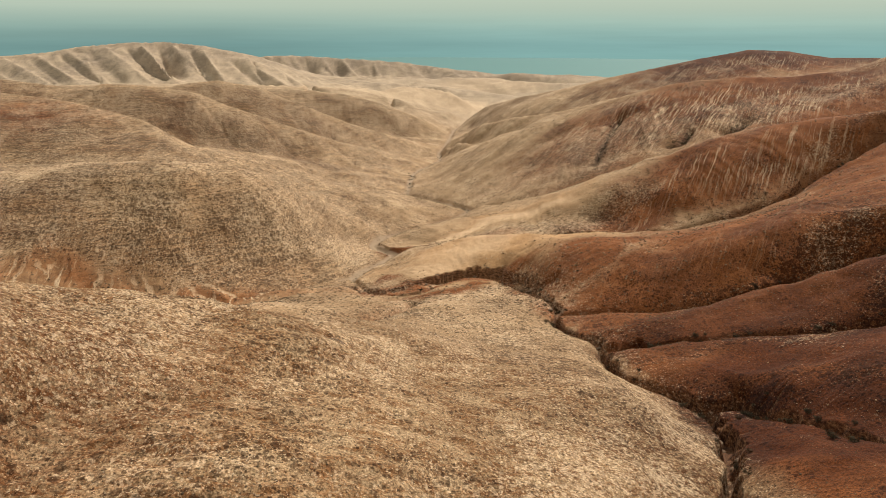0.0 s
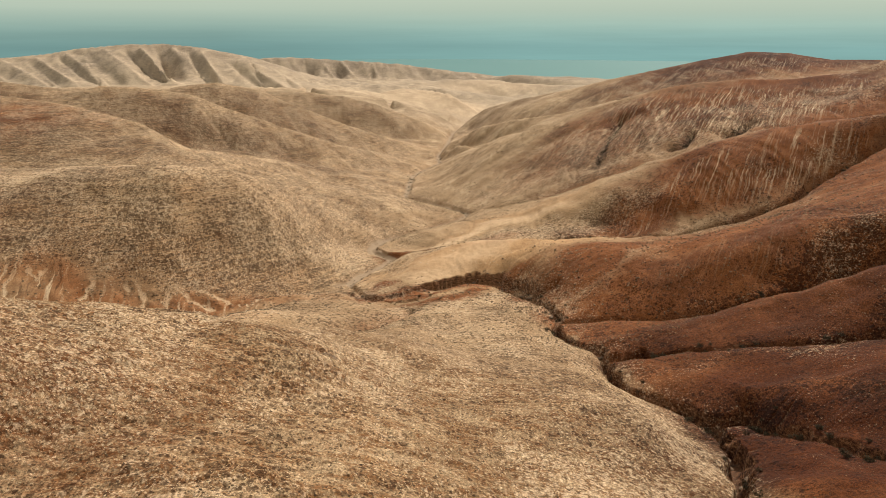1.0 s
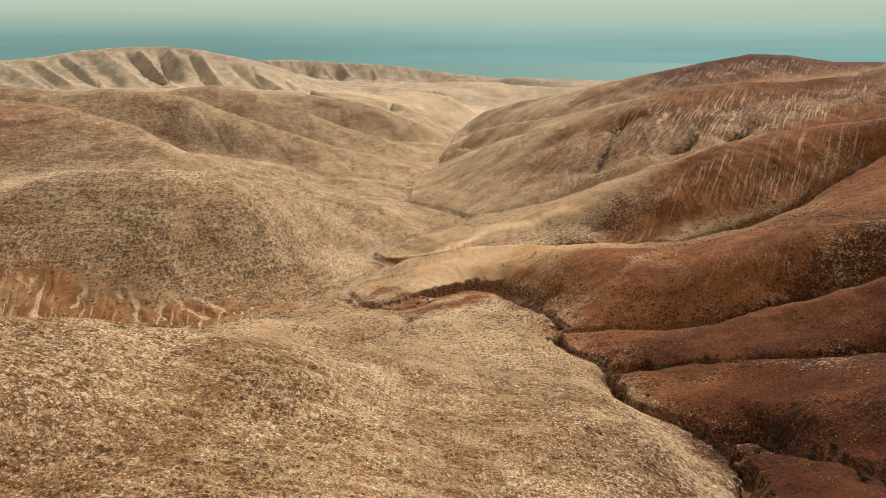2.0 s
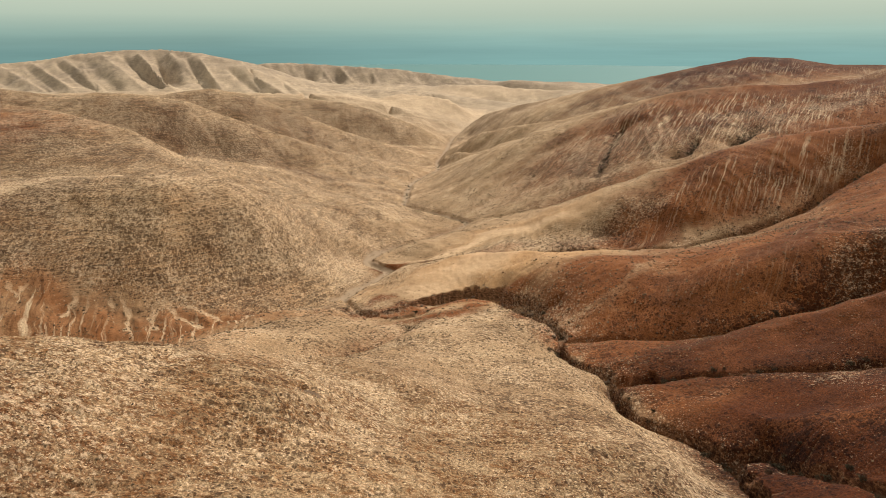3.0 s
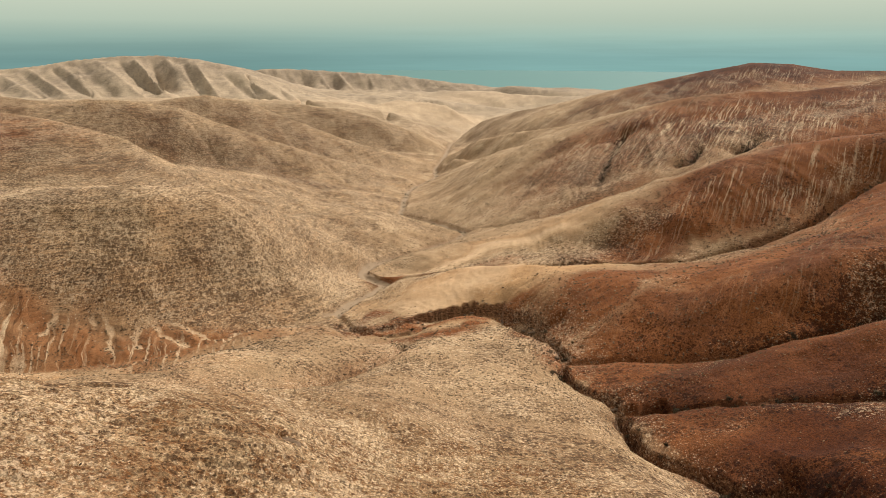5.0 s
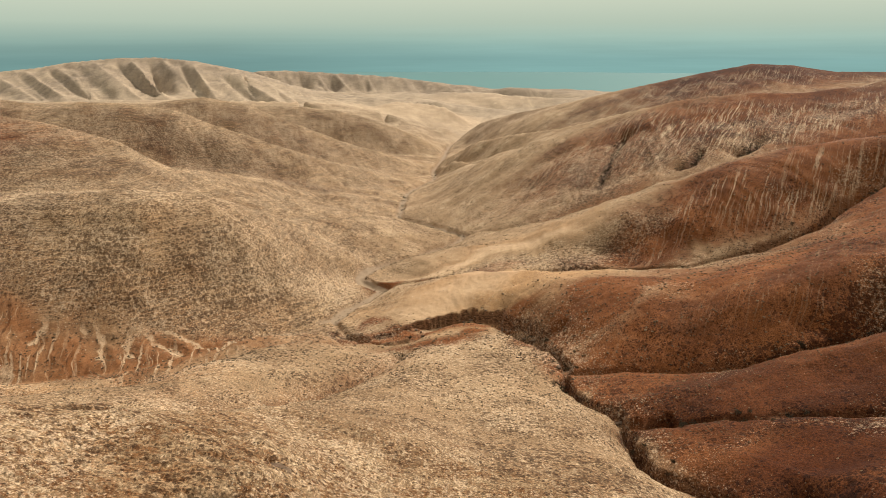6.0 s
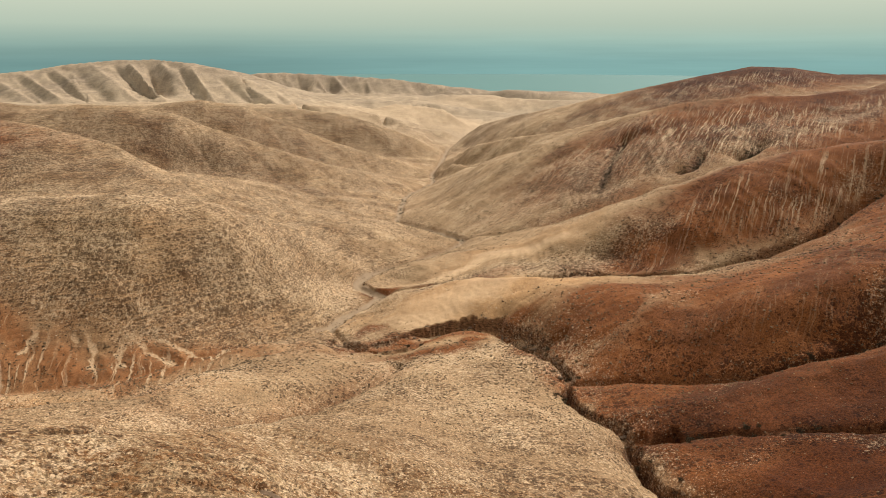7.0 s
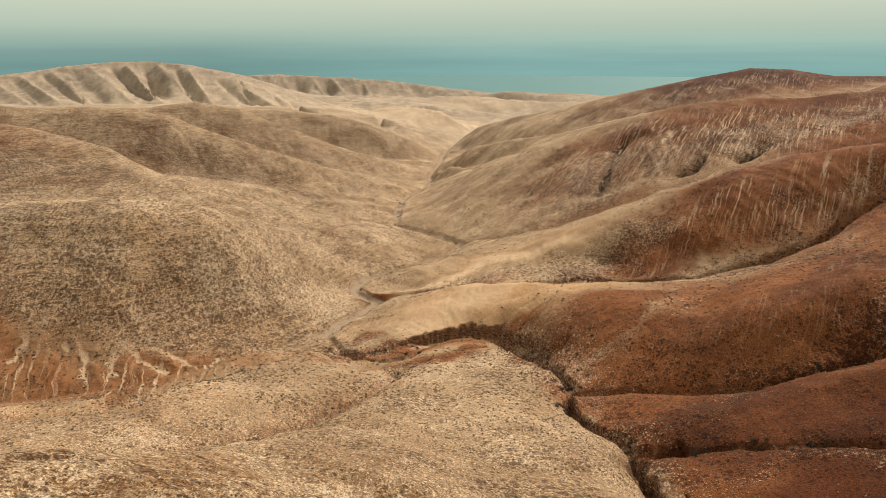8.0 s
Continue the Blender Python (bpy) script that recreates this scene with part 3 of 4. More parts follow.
def dots(nt, pos, scale, spread, shift, warp=0.35):
    """Round-edged clumps, one to a cell at most: a mask whose spread follows a field of the soil."""
    n = nt.nodes.new("ShaderNodeVectorMath")
    n.operation = "ADD"
    nt.links.new(stretched(nt, pos, (scale, scale, scale)), n.inputs[0])
    wob = nt.nodes.new("ShaderNodeTexNoise")
    wob.inputs["Scale"].default_value, wob.inputs["Detail"].default_value = scale * 2.3, 2.0
    nt.links.new(pos, wob.inputs["Vector"])
    sc = nt.nodes.new("ShaderNodeVectorMath")
    sc.operation = "MULTIPLY_ADD"
    sc.inputs[1].default_value, sc.inputs[2].default_value = (warp * 2,) * 3, (shift, -shift, 0.5 * shift)
    nt.links.new(wob.outputs["Color"], sc.inputs[0])
    nt.links.new(sc.outputs[0], n.inputs[1])
    vor = nt.nodes.new("ShaderNodeTexVoronoi")
    vor.inputs["Scale"].default_value = 1.0
    nt.links.new(n.outputs[0], vor.inputs["Vector"])
    sep = nt.nodes.new("ShaderNodeSeparateColor")
    nt.links.new(vor.outputs["Color"], sep.inputs[0])
    r = maths(nt, "MULTIPLY", maths(nt, "MULTIPLY", sep.outputs[0], spread), 0.85)
    return maths(nt, "MULTIPLY", maths(nt, "SUBTRACT", r, vor.outputs["Distance"]), 9.0, True)


def ground_material():
    m, nt, b = material("dry_soil")
    pos = nt.nodes.new("ShaderNodeNewGeometry").outputs["Position"]
    tan = ramp(nt, tex_noise(nt, pos, 0.05, 7, 0.65), [(0.3, (0.228, 0.141, 0.076)), (0.5, (0.293, 0.187, 0.104)), (0.72, (0.36, 0.243, 0.142))])
    rust = ramp(nt, tex_noise(nt, pos, 0.06, 7, 0.65), [(0.3, (0.10, 0.034, 0.011)), (0.5, (0.155, 0.053, 0.0165)), (0.72, (0.215, 0.079, 0.026))])
    blot = tex_noise(nt, pos, 0.11, 7, 0.7)
    # soil edges broken up by the same blotches
    def broken(name, lo=0.25, hi=0.75):
        f = maths(nt, "ADD", attr(nt, name), maths(nt, "MULTIPLY", maths(nt, "SUBTRACT", blot, 0.5), 0.6))
        n = nt.nodes.new("ShaderNodeMapRange")
        n.inputs["From Min"].default_value, n.inputs["From Max"].default_value = lo, hi
        nt.links.new(f, n.inputs[0])
        return n.outputs[0]
    col = mix(nt, broken("orange", 0.2, 1.0), tan, (0.40, 0.225, 0.105))
    col = mix(nt, broken("red", 0.1, 0.8), col, rust)
    col = mix(nt, maths(nt, "MULTIPLY", maths(nt, "MULTIPLY", attr(nt, "orange"), attr(nt, "red")), 0.4), col, (0.27, 0.105, 0.036))
    umber = mix(nt, 1.0, col, (0.30, 0.195, 0.13), "MULTIPLY")
    col = mix(nt, maths(nt, "MULTIPLY", broken("dark", 0.15, 1.0), 0.9), col, umber)
    # far land greyed with distance: haze put into the soil colour
    col = mix(nt, attr(nt, "haze"), col, mix(nt, 0.5, col, (0.325, 0.285, 0.23)))
    # thin stone lines and trodden paths along the contours
    west = attr(nt, "west")
    for sc, lo, hi, much in (((0.035, 0.035, 1.0), 0.41, 0.59, 0.30), ((0.10, 0.10, 2.6), 0.41, 0.59, 0.33)):
        strata = ramp(nt, tex_noise(nt, stretched(nt, pos, sc), 1.0, 4, 0.65), [(lo, (0.50, 0.48, 0.47)), (0.5, (1, 1, 1)), (hi, (1.5, 1.48, 1.45))])
        col = mix(nt, maths(nt, "ADD", maths(nt, "MULTIPLY", west, much), 0.12), col, strata, "MULTIPLY")
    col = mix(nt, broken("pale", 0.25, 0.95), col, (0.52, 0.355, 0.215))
    # straight pale streaks washed down the slopes
    for dx, lo, hi, wave, scales in ((-0.6, 0.0, 30.0, 4.5, (0.34, 0.85)), (0.3, 0.0, -30.0, 8.0, (0.16, 0.4))):
        sep = nt.nodes.new("ShaderNodeSeparateXYZ")
        nt.links.new(pos, sep.inputs[0])
        x, y = sep.outputs[0], sep.outputs[1]
        across = maths(nt, "ADD", x, maths(nt, "MULTIPLY", y, dx))
        across = maths(nt, "ADD", across, maths(nt, "MULTIPLY", tex_noise(nt, pos, 0.07, 3, 0.6), wave))
        com = nt.nodes.new("ShaderNodeCombineXYZ")
        nt.links.new(across, com.inputs[0])
        nt.links.new(maths(nt, "MULTIPLY", y, 0.06), com.inputs[1])
        side = nt.nodes.new("ShaderNodeMapRange")
        side.inputs["From Min"].default_value, side.inputs["From Max"].default_value = lo, hi
        nt.links.new(x, side.inputs[0])
        amount = maths(nt, "MULTIPLY", side.outputs[0], attr(nt, "streak"))
        amount = maths(nt, "MULTIPLY", amount, ramp(nt, tex_noise(nt, pos, 0.045, 3, 0.6), [(0.33, (0.3, 0.3, 0.3)), (0.52, (1, 1, 1))]))
        for scale, top in zip(scales, (0.05, 0.05)):
            line = ramp(nt, tex_noise(nt, com.outputs[0], scale, 3, 0.6), [(0.565, (0, 0, 0)), (0.565 + top, (1, 1, 1))])
            frayed = maths(nt, "MULTIPLY", line, ramp(nt, tex_noise(nt, pos, 0.8, 4, 0.75), [(0.36, (0.35, 0.35, 0.35)), (0.48, (1, 1, 1))]))
            col = mix(nt, maths(nt, "MULTIPLY", amount, frayed), col, (0.60, 0.44, 0.28))
        # darker lines among the streaks: shade of small gullies, put in by colour alone
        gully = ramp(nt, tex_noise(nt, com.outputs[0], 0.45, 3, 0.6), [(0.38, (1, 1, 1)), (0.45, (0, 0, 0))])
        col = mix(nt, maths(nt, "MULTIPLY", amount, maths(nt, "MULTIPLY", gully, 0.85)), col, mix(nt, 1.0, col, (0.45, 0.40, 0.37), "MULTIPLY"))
    # raw soil in the cut banks, in broken layers, darkened to paint in their shade
    shaded_layer = ramp(nt, tex_noise(nt, stretched(nt, pos, (0.5, 0.5, 1.6)), 1.0, 5, 0.7), [(0.38, (0.035, 0.016, 0.009)), (0.5, (0.125, 0.053, 0.024)), (0.64, (0.25, 0.125, 0.06))])
    col = mix(nt, maths(nt, "MULTIPLY", attr(nt, "bank"), 0.9, True), col, shaded_layer)
    # the near slope: bleached crusts in ragged patches over darker rusty soil
    fore = attr(nt, "fore")
    col = mix(nt, maths(nt, "MULTIPLY", fore, ramp(nt, tex_noise(nt, stretched(nt, pos, (0.6, 1.3, 1.0)), 0.17, 6, 0.75), [(0.46, (1, 1, 1)), (0.58, (0.1, 0.1, 0.1))])), col, mix(nt, 1.0, col, (0.54, 0.395, 0.28), "MULTIPLY"))
    crust = ramp(nt, tex_noise(nt, stretched(nt, pos, (0.75, 1.25, 1.0)), 0.9, 5, 0.75), [(0.47, (0, 0, 0)), (0.55, (1, 1, 1))])
    col = mix(nt, maths(nt, "MULTIPLY", maths(nt, "MULTIPLY", crust, fore), 0.42), col, mix(nt, 0.5, col, (0.54, 0.405, 0.24)))
    # heaps and hollows, some metres across
    speck = ramp(nt, tex_noise(nt, pos, 0.42, 4, 0.75), [(0.40, (0.55, 0.53, 0.51)), (0.49, (0.95, 0.95, 0.95)), (0.54, (1.05, 1.05, 1.05)), (0.62, (1.5, 1.5, 1.5))])
    col = mix(nt, maths(nt, "MULTIPLY", attr(nt, "straw"), 0.22), col, speck, "MULTIPLY")
    # bleached straw and gravel crusts, then low shrubs, in clumps of three sizes
    straw, cover = attr(nt, "straw"), attr(nt, "cover")
    bright = mix(nt, 0.55, mix(nt, 1.0, col, (1.55, 1.55, 1.55), "MULTIPLY"), (0.55, 0.42, 0.285))
    for scale, shift, much in ((0.7, 31.0, 0.6), (1.4, 57.0, 0.8), (2.9, 83.0, 0.65)):
        col = mix(nt, maths(nt, "MULTIPLY", dots(nt, pos, scale, straw, shift, 0.5), much), col, bright)
    shade = mix(nt, 1.0, col, (0.33, 0.29, 0.26), "MULTIPLY")
    for scale, shift, much in ((0.55, 7.0, 0.8), (1.1, 19.0, 0.95), (2.3, 43.0, 0.8)):
        col = mix(nt, maths(nt, "MULTIPLY", dots(nt, pos, scale, cover, shift, 0.3), much), col, shade)
    # gravel, a hand to a stride across
    grain = ramp(nt, tex_noise(nt, pos, 2.2, 4, 0.8), [(0.42, (0.38, 0.36, 0.34)), (0.5, (1.0, 1.0, 1.0)), (0.58, (1.7, 1.7, 1.7))])
    sep = nt.nodes.new("ShaderNodeSeparateXYZ")
    nt.links.new(pos, sep.inputs[0])
    stony = nt.nodes.new("ShaderNodeMapRange")
    for key, val in (("From Min", 180.0), ("From Max", 330.0), ("To Min", 0.7), ("To Max", 0.35)):
        stony.inputs[key].default_value = val
    nt.links.new(sep.outputs[1], stony.inputs[0])
    col = mix(nt, stony.outputs[0], col, grain, "MULTIPLY")
    col = mix(nt, maths(nt, "MULTIPLY", attr(nt, "bed"), 0.9), col, (0.30, 0.215, 0.142))
    nt.links.new(col, b.inputs["Base Color"])
    b.inputs["Roughness"].default_value = 0.95
    b.inputs["Specular IOR Level"].default_value = 0.12
    bump = nt.nodes.new("ShaderNodeBump")
    bump.inputs["Distance"].default_value = 0.4
    nt.links.new(tex_noise(nt, pos, 0.9, 6, 0.7), bump.inputs["Height"])
    nt.links.new(maths(nt, "MULTIPLY", stony.outputs[0], 1.2), bump.inputs["Strength"])
    nt.links.new(bump.outputs[0], b.inputs["Normal"])
    return m


def sea_material():
    m, nt, b = material("sea_water")
    b.inputs["Base Color"].default_value = (0.094, 0.199, 0.196, 1)
    b.inputs["Roughness"].default_value = 0.6
    b.inputs["Specular IOR Level"].default_value = 0.1
    b.inputs["IOR"].default_value = 1.33
    return m


# ---------- the land: one sheet, finer where the valley lies ----------
def mesh_of(name, verts, quads):
    me = bpy.data.meshes.new(name)
    n, k = len(verts), quads.shape[1]
    me.vertices.add(n)
    me.vertices.foreach_set("co", np.ascontiguousarray(verts, np.float32).ravel())
    me.loops.add(quads.size)
    me.loops.foreach_set("vertex_index", np.ascontiguousarray(quads, np.int32).ravel())
    me.polygons.add(len(quads))
    me.polygons.foreach_set("loop_start", np.arange(0, quads.size, k, dtype=np.int32))
    me.update(calc_edges=True)
    me.polygons.foreach_set("use_smooth", np.ones(len(quads), bool))
    return me


def graded(stops):
    """Radii from stops of (radius, growth per ring)."""
    out, r = [], stops[0][0]
    for (a, g), (b2, _) in zip(stops[:-1], stops[1:]):
        while r < b2:
            out.append(r)
            r *= 1 + g
    return out + [stops[-1][0]]


def build_ground():
    radii = np.array([0.001, *graded([(2.0, 0.25), (45.0, 0.03), (66.0, DETAIL), (250.0, DETAIL * 0.75), (350.0, DETAIL), (460.0, DETAIL * 1.6), (1300.0, DETAIL * 2.2), (3000.0, 0.02), (3700.0, 0.1), (4900.0, 1)])])
    fine = np.radians(np.arange(-37.0, 37.01, COLUMN))
    wide = np.radians(np.arange(40.0, 320.1, 4.0))
    ang = np.concatenate([fine, wide])
    r, a = np.meshgrid(radii, ang, indexing="ij")
    x, y = 1.0 + r * np.sin(a), r * np.cos(a)
    x, y = x.ravel(), y.ravel()
    fields = []
    for k in range(0, len(x), 120000):
        fields.append(ground_fields(x[k:k + 120000], y[k:k + 120000]))
    h, red, dark, pale, bed, orange, mottle, west, haze, streak, bank, cover, straw, fore = (np.concatenate(c) for c in zip(*fields))
    nr, na = len(radii), len(ang)
    i = np.arange((nr - 1) * na).reshape(nr - 1, na)
    j = np.roll(i, -1, axis=1)
    quads = np.stack([i, j, j + na, i + na], -1).reshape(-1, 4)[:, ::-1]
    verts = np.stack([x, y, h], -1)
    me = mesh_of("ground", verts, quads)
    for nm, val in (("red", red), ("dark", dark), ("pale", pale), ("bed", bed), ("orange", orange), ("mottle", mottle), ("west", west), ("haze", haze), ("streak", streak), ("bank", bank), ("cover", cover), ("straw", straw), ("fore", fore)):
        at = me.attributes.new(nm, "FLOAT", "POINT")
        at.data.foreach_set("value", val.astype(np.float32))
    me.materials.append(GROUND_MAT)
    return tagged(new("ground", me), "bare eroded hills of tan and rust-red soil", "ground", kind="structure")


def ground_fields(x, y):
    h, v, rill, bed, bank, kept = ground_shape(x, y)
    # the soils meet along uneven edges
    wx = x + 14 * fbm(x / 38, y / 38, 4, 74)
    wy = y + 14 * fbm(x / 38, y / 38, 4, 75)
    east = np.interp(wy, [-400, 30, 120, 170, 250, 290, 320], [76, 50, 63, 58, 40, 33, 8])
    rust = patches(RUST_ZONES, wx, wy)
    near = 1 - step(255, 300, y)
    rust = np.maximum(rust, patches(BANK_SOIL, x + 2 * vnoise(x / 6, y / 6, 73), y + 1.5 * vnoise(x / 5, y / 5, 77)))
    rust = np.clip(np.maximum(rust, near * 0.85 * step(-2, 6, x - east + 3 * vnoise(x / 9, y / 9, 76))) * (1 - near * step(2, -6, x - east) * step(-45, -20, x)), 0, 1)
    orange = patches(ORANGE_ZONES, wx, wy)
    d, s = kept["near_hollow"]
    rust = np.maximum(rust, 0.36 * np.exp(-(d / 12) ** 2) * step(120, 200, s) * (1 - step(400, 440, s)))
    dark = np.clip(patches(DARK_ZONES, wx, wy) * (1 - 0.25 * step(300, 400, y)) + 0.22 * step(0.1, 0.9, fbm(x / 70, y / 70, 3, 72)) * (1 - patches(PALE_ZONES[:3], x, y)), 0, 1)
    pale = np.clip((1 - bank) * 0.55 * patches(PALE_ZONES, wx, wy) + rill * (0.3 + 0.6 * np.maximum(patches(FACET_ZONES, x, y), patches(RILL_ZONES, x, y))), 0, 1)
    # soil darkened down the lines of the eastern clefts, beneath the brush
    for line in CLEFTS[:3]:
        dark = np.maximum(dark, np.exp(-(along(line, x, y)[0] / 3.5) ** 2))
    mottle = patches(MOTTLE_ZONES, wx, wy)
    west = step(-10, 60, -20 - x) * step(295, 330, y) * (1 - 0.6 * step(1200, 1500, y))
    streak = patches(STREAK_ZONES, wx, wy) * (1 - step(0.75, 0.95, v)) * (0.7 + 0.3 * step(-0.3, 0.3, vnoise(x / 20, y / 20, 78)))
    haze = 0.85 * step(1050, 1800, y)
    # how much of the soil the low shrubs cover: little on the silted terraces and the beds
    plain = np.maximum(patches(TERRACES, wx, wy), np.maximum(bed, np.clip(1.2 * patches(FACET_ZONES, x, y) * (1 - step(309, 319, y)), 0, 1)))
    cover = 0.50 + 0.30 * west + 0.45 * mottle - 0.02 * rust * (1 - mottle) + (1 - 0.55 * west) * (0.22 * fbm(x / 26, y / 26, 3, 96) + 0.16 * vnoise(x / 7, y / 7, 97))
    cover = np.clip(cover * (1 - 0.85 * plain) * (1 - 0.5 * far_soil(y)), 0.03, 1)
    straw = 0.62 + 0.2 * west + 0.42 * mottle * step(290, 330, y) - 0.5 * rust * (1 - mottle) * step(45, 75, x) + 0.3 * fbm(x / 18, y / 18, 3, 98)
    straw = np.clip(straw * (1 - 0.8 * plain), 0.02, 1)
    return h, rust, dark, pale, bed, orange, mottle, west, haze, streak, bank, cover, straw, (1 - step(140, 190, y)) * (1 - step(40, 55, x - 0.1 * y))


def far_soil(y):
    return step(1050, 1800, y)


# raw rusty soil along the cut banks
BANK_SOIL = [(2, 396, 40, 4.5, 1.0), (-31, 406, 13, 6, 1.0), (-14, 316, 46, 9, 1.0), (22, 314, 26, 8, 1.0)]
# bare terraces of silt beside the wash
TERRACES = [(30, 347, 70, 18, 1.0), (-12, 342, 26, 14, 1.0), (85, 330, 50, 30, 0.7), (40, 430, 75, 16, 1.0), (-20, 424, 24, 12, 1.0), (70, 480, 60, 30, 0.6), (-10, 310, 34, 10, 0.9)]


DETAIL, COLUMN = 0.0032, 0.09
GROUND_MAT = ground_material()
ground = build_ground()


def build_sea():
    n = 96
    a = np.arange(n) * 2 * math.pi / n
    verts = [[4950 * math.sin(t), 4950 * math.cos(t), -216.0] for t in a] + [[0, 0, -216.0]]
    faces = np.array([[n, k, (k + 1) % n] for k in range(n)])[:, ::-1]
    me = mesh_of("sea", np.array(verts), faces)
    me.materials.append(sea_material())
    return tagged(new("water", me), "calm hazy teal sea reaching the horizon", "sea", kind="structure")


build_sea()


# ---------- low shrubs and stones, strewn over the slopes ----------
def strewn(name, number, seed, size, flat, density, mat, label, category, reach=470):
    """Many small lumps, scattered with a density over the plan, in one mesh."""
    rng = np.random.default_rng(seed)
    # even over the fan of land in view, nearest thickest
    r = 68 * (reach / 68) ** (rng.random(number * 4) ** 0.8)
    a = np.radians(rng.uniform(-36.5, 36.5, number * 4))
    x, y = 1.0 + r * np.sin(a), r * np.cos(a)
    keep = rng.random(len(x)) < density(x, y)
    x, y = x[keep][:number], y[keep][:number]
    n = len(x)
    z = ground_shape(x, y)[0]
    k = 4
    t = np.arange(k) * 2 * math.pi / k
    ring = np.concatenate([[[0, 0, 1.0]], np.stack([0.85 * np.cos(t), 0.85 * np.sin(t), 0.55 + 0 * t], -1), np.stack([np.cos(t + 0.5), np.sin(t + 0.5), -0.5 + 0 * t], -1)])
    tri = [[0, 1 + i, 1 + (i + 1) % k] for i in range(k)]
    tri += [[1 + i, 5 + i, 1 + (i + 1) % k] for i in range(k)] + [[1 + (i + 1) % k, 5 + i, 5 + (i + 1) % k] for i in range(k)]
    s = size * np.exp(rng.normal(0, 0.3, n).clip(-0.6, 0.45)) * (0.42 + 0.62 * step(140, 300, y) + 0.5 * step(400, 800, y))
    wob = 1 + 0.42 * rng.standard_normal((n, 9, 1)).clip(-1.6, 1.6)
    turn = rng.uniform(0, 6.28, n)
    p = ring[None] * wob * s[:, None, None] * np.array([1, 1, flat])
    p[..., 0] *= rng.uniform(0.75, 1.35, n)[:, None]
    px = p[..., 0] * np.cos(turn)[:, None] - p[..., 1] * np.sin(turn)[:, None] + x[:, None]
    py = p[..., 0] * np.sin(turn)[:, None] + p[..., 1] * np.cos(turn)[:, None] + y[:, None]
    pz = p[..., 2] + z[:, None]
    me = mesh_of(name, np.stack([px, py, pz], -1).reshape(-1, 3), (np.array(tri)[None] + 9 * np.arange(n)[:, None, None]).reshape(-1, 3))
    me.materials.append(mat)
    return tagged(new(name, me), label, category, kind="stuff")


def island_material(name, stops, rough=0.95):
    m, nt, b = material(name)
    g = nt.nodes.new("ShaderNodeNewGeometry")
    col = ramp(nt, g.outputs["Random Per Island"], stops)
    col = mix(nt, 0.8, col, ramp(nt, tex_noise(nt, g.outputs["Position"], 6.0, 4), [(0.3, (0.6, 0.6, 0.6)), (0.7, (1.3, 1.3, 1.3))]), "MULTIPLY")
    nt.links.new(col, b.inputs["Base Color"])
    b.inputs["Roughness"].default_value = rough
    b.inputs["Specular IOR Level"].default_value = 0.1
    return m


def shrub_density(x, y):
    bare = np.maximum(patches([(12, 345, 50, 24, 1.0), (80, 425, 60, 20, 0.8), (110, 262, 60, 26, 0.75), (190, 405, 80, 30, 0.6)], x, y), 0.5 * patches(RUST_ZONES[:8], x, y))
    thick = patches(MOTTLE_ZONES, x, y)
    return np.clip(0.38 + 0.35 * thick + 0.3 * fbm(x / 30, y / 30, 3, 91) + 0.35 * vnoise(x / 6, y / 6, 92), 0.04, 1) * (1 - bare) * (1 - 0.9 * patches(TERRACES, x, y)) * (1 - 0.45 * step(-20, 40, -30 - x) * step(290, 330, y)) * (0.15 + 0.85 * step(140, 270, y))


def stone_density(x, y):
    return np.clip(0.3 + 0.7 * fbm(x / 22, y / 22, 3, 93), 0.02, 1) * (1 - patches(RUST_ZONES[:8], x, y)) * (1 - step(30, 60, x) * (1 - step(300, 330, y)))


strewn("dry_shrubs", 52000, 5, 0.30, 0.55, shrub_density, island_material("shrub_twigs", [(0.0, (0.05, 0.033, 0.019)), (0.6, (0.115, 0.076, 0.043)), (1.0, (0.22, 0.145, 0.082))]), "low dry brown shrubs scattered over the slopes", "shrubs", 700)
strewn("stones", 10000, 6, 0.15, 0.6, stone_density, island_material("stone", [(0.0, (0.30, 0.22, 0.15)), (0.6, (0.48, 0.38, 0.27)), (1.0, (0.62, 0.52, 0.40))]), "pale angular stones scattered over the soil", "stones")


def tuft_density(x, y):
    return np.clip(0.45 + 0.9 * fbm(x / 7, y / 7, 3, 95), 0.03, 1) * (1 - step(125, 165, y)) * step(-4, 8, 45 - x)


strewn("dry_grass", 14000, 7, 0.17, 0.5, tuft_density, island_material("straw", [(0.0, (0.36, 0.24, 0.13)), (0.5, (0.50, 0.37, 0.22)), (1.0, (0.64, 0.50, 0.33))]), "bleached straw-coloured grass tufts on reddish soil", "grass")


# ---------- bushes, boulders and ledges along the stream beds ----------
def part(name, verts, faces, mat, parent, label=""):
    me = bpy.data.meshes.new(name)
    me.from_pydata(verts, [], faces)
    me.materials.append(mat)
    ob = new(name, me)
    ob.parent = parent
    return tagged(ob, label)


def plain_material(name, low, high, scale, rough=0.9):
    m, nt, b = material(name)
    obj = nt.nodes.new("ShaderNodeTexCoord").outputs["Object"]
    rnd = nt.nodes.new("ShaderNodeObjectInfo").outputs["Random"]
    col = ramp(nt, tex_noise(nt, obj, scale, 5, 0.7), [(0.35, low), (0.65, high)])
    col = mix(nt, 0.7, col, ramp(nt, rnd, [(0.0, (0.65, 0.65, 0.65)), (1.0, (1.3, 1.3, 1.3))]), "MULTIPLY")
    nt.links.new(col, b.inputs["Base Color"])
    b.inputs["Roughness"].default_value = rough
    b.inputs["Specular IOR Level"].default_value = 0.15
    return m


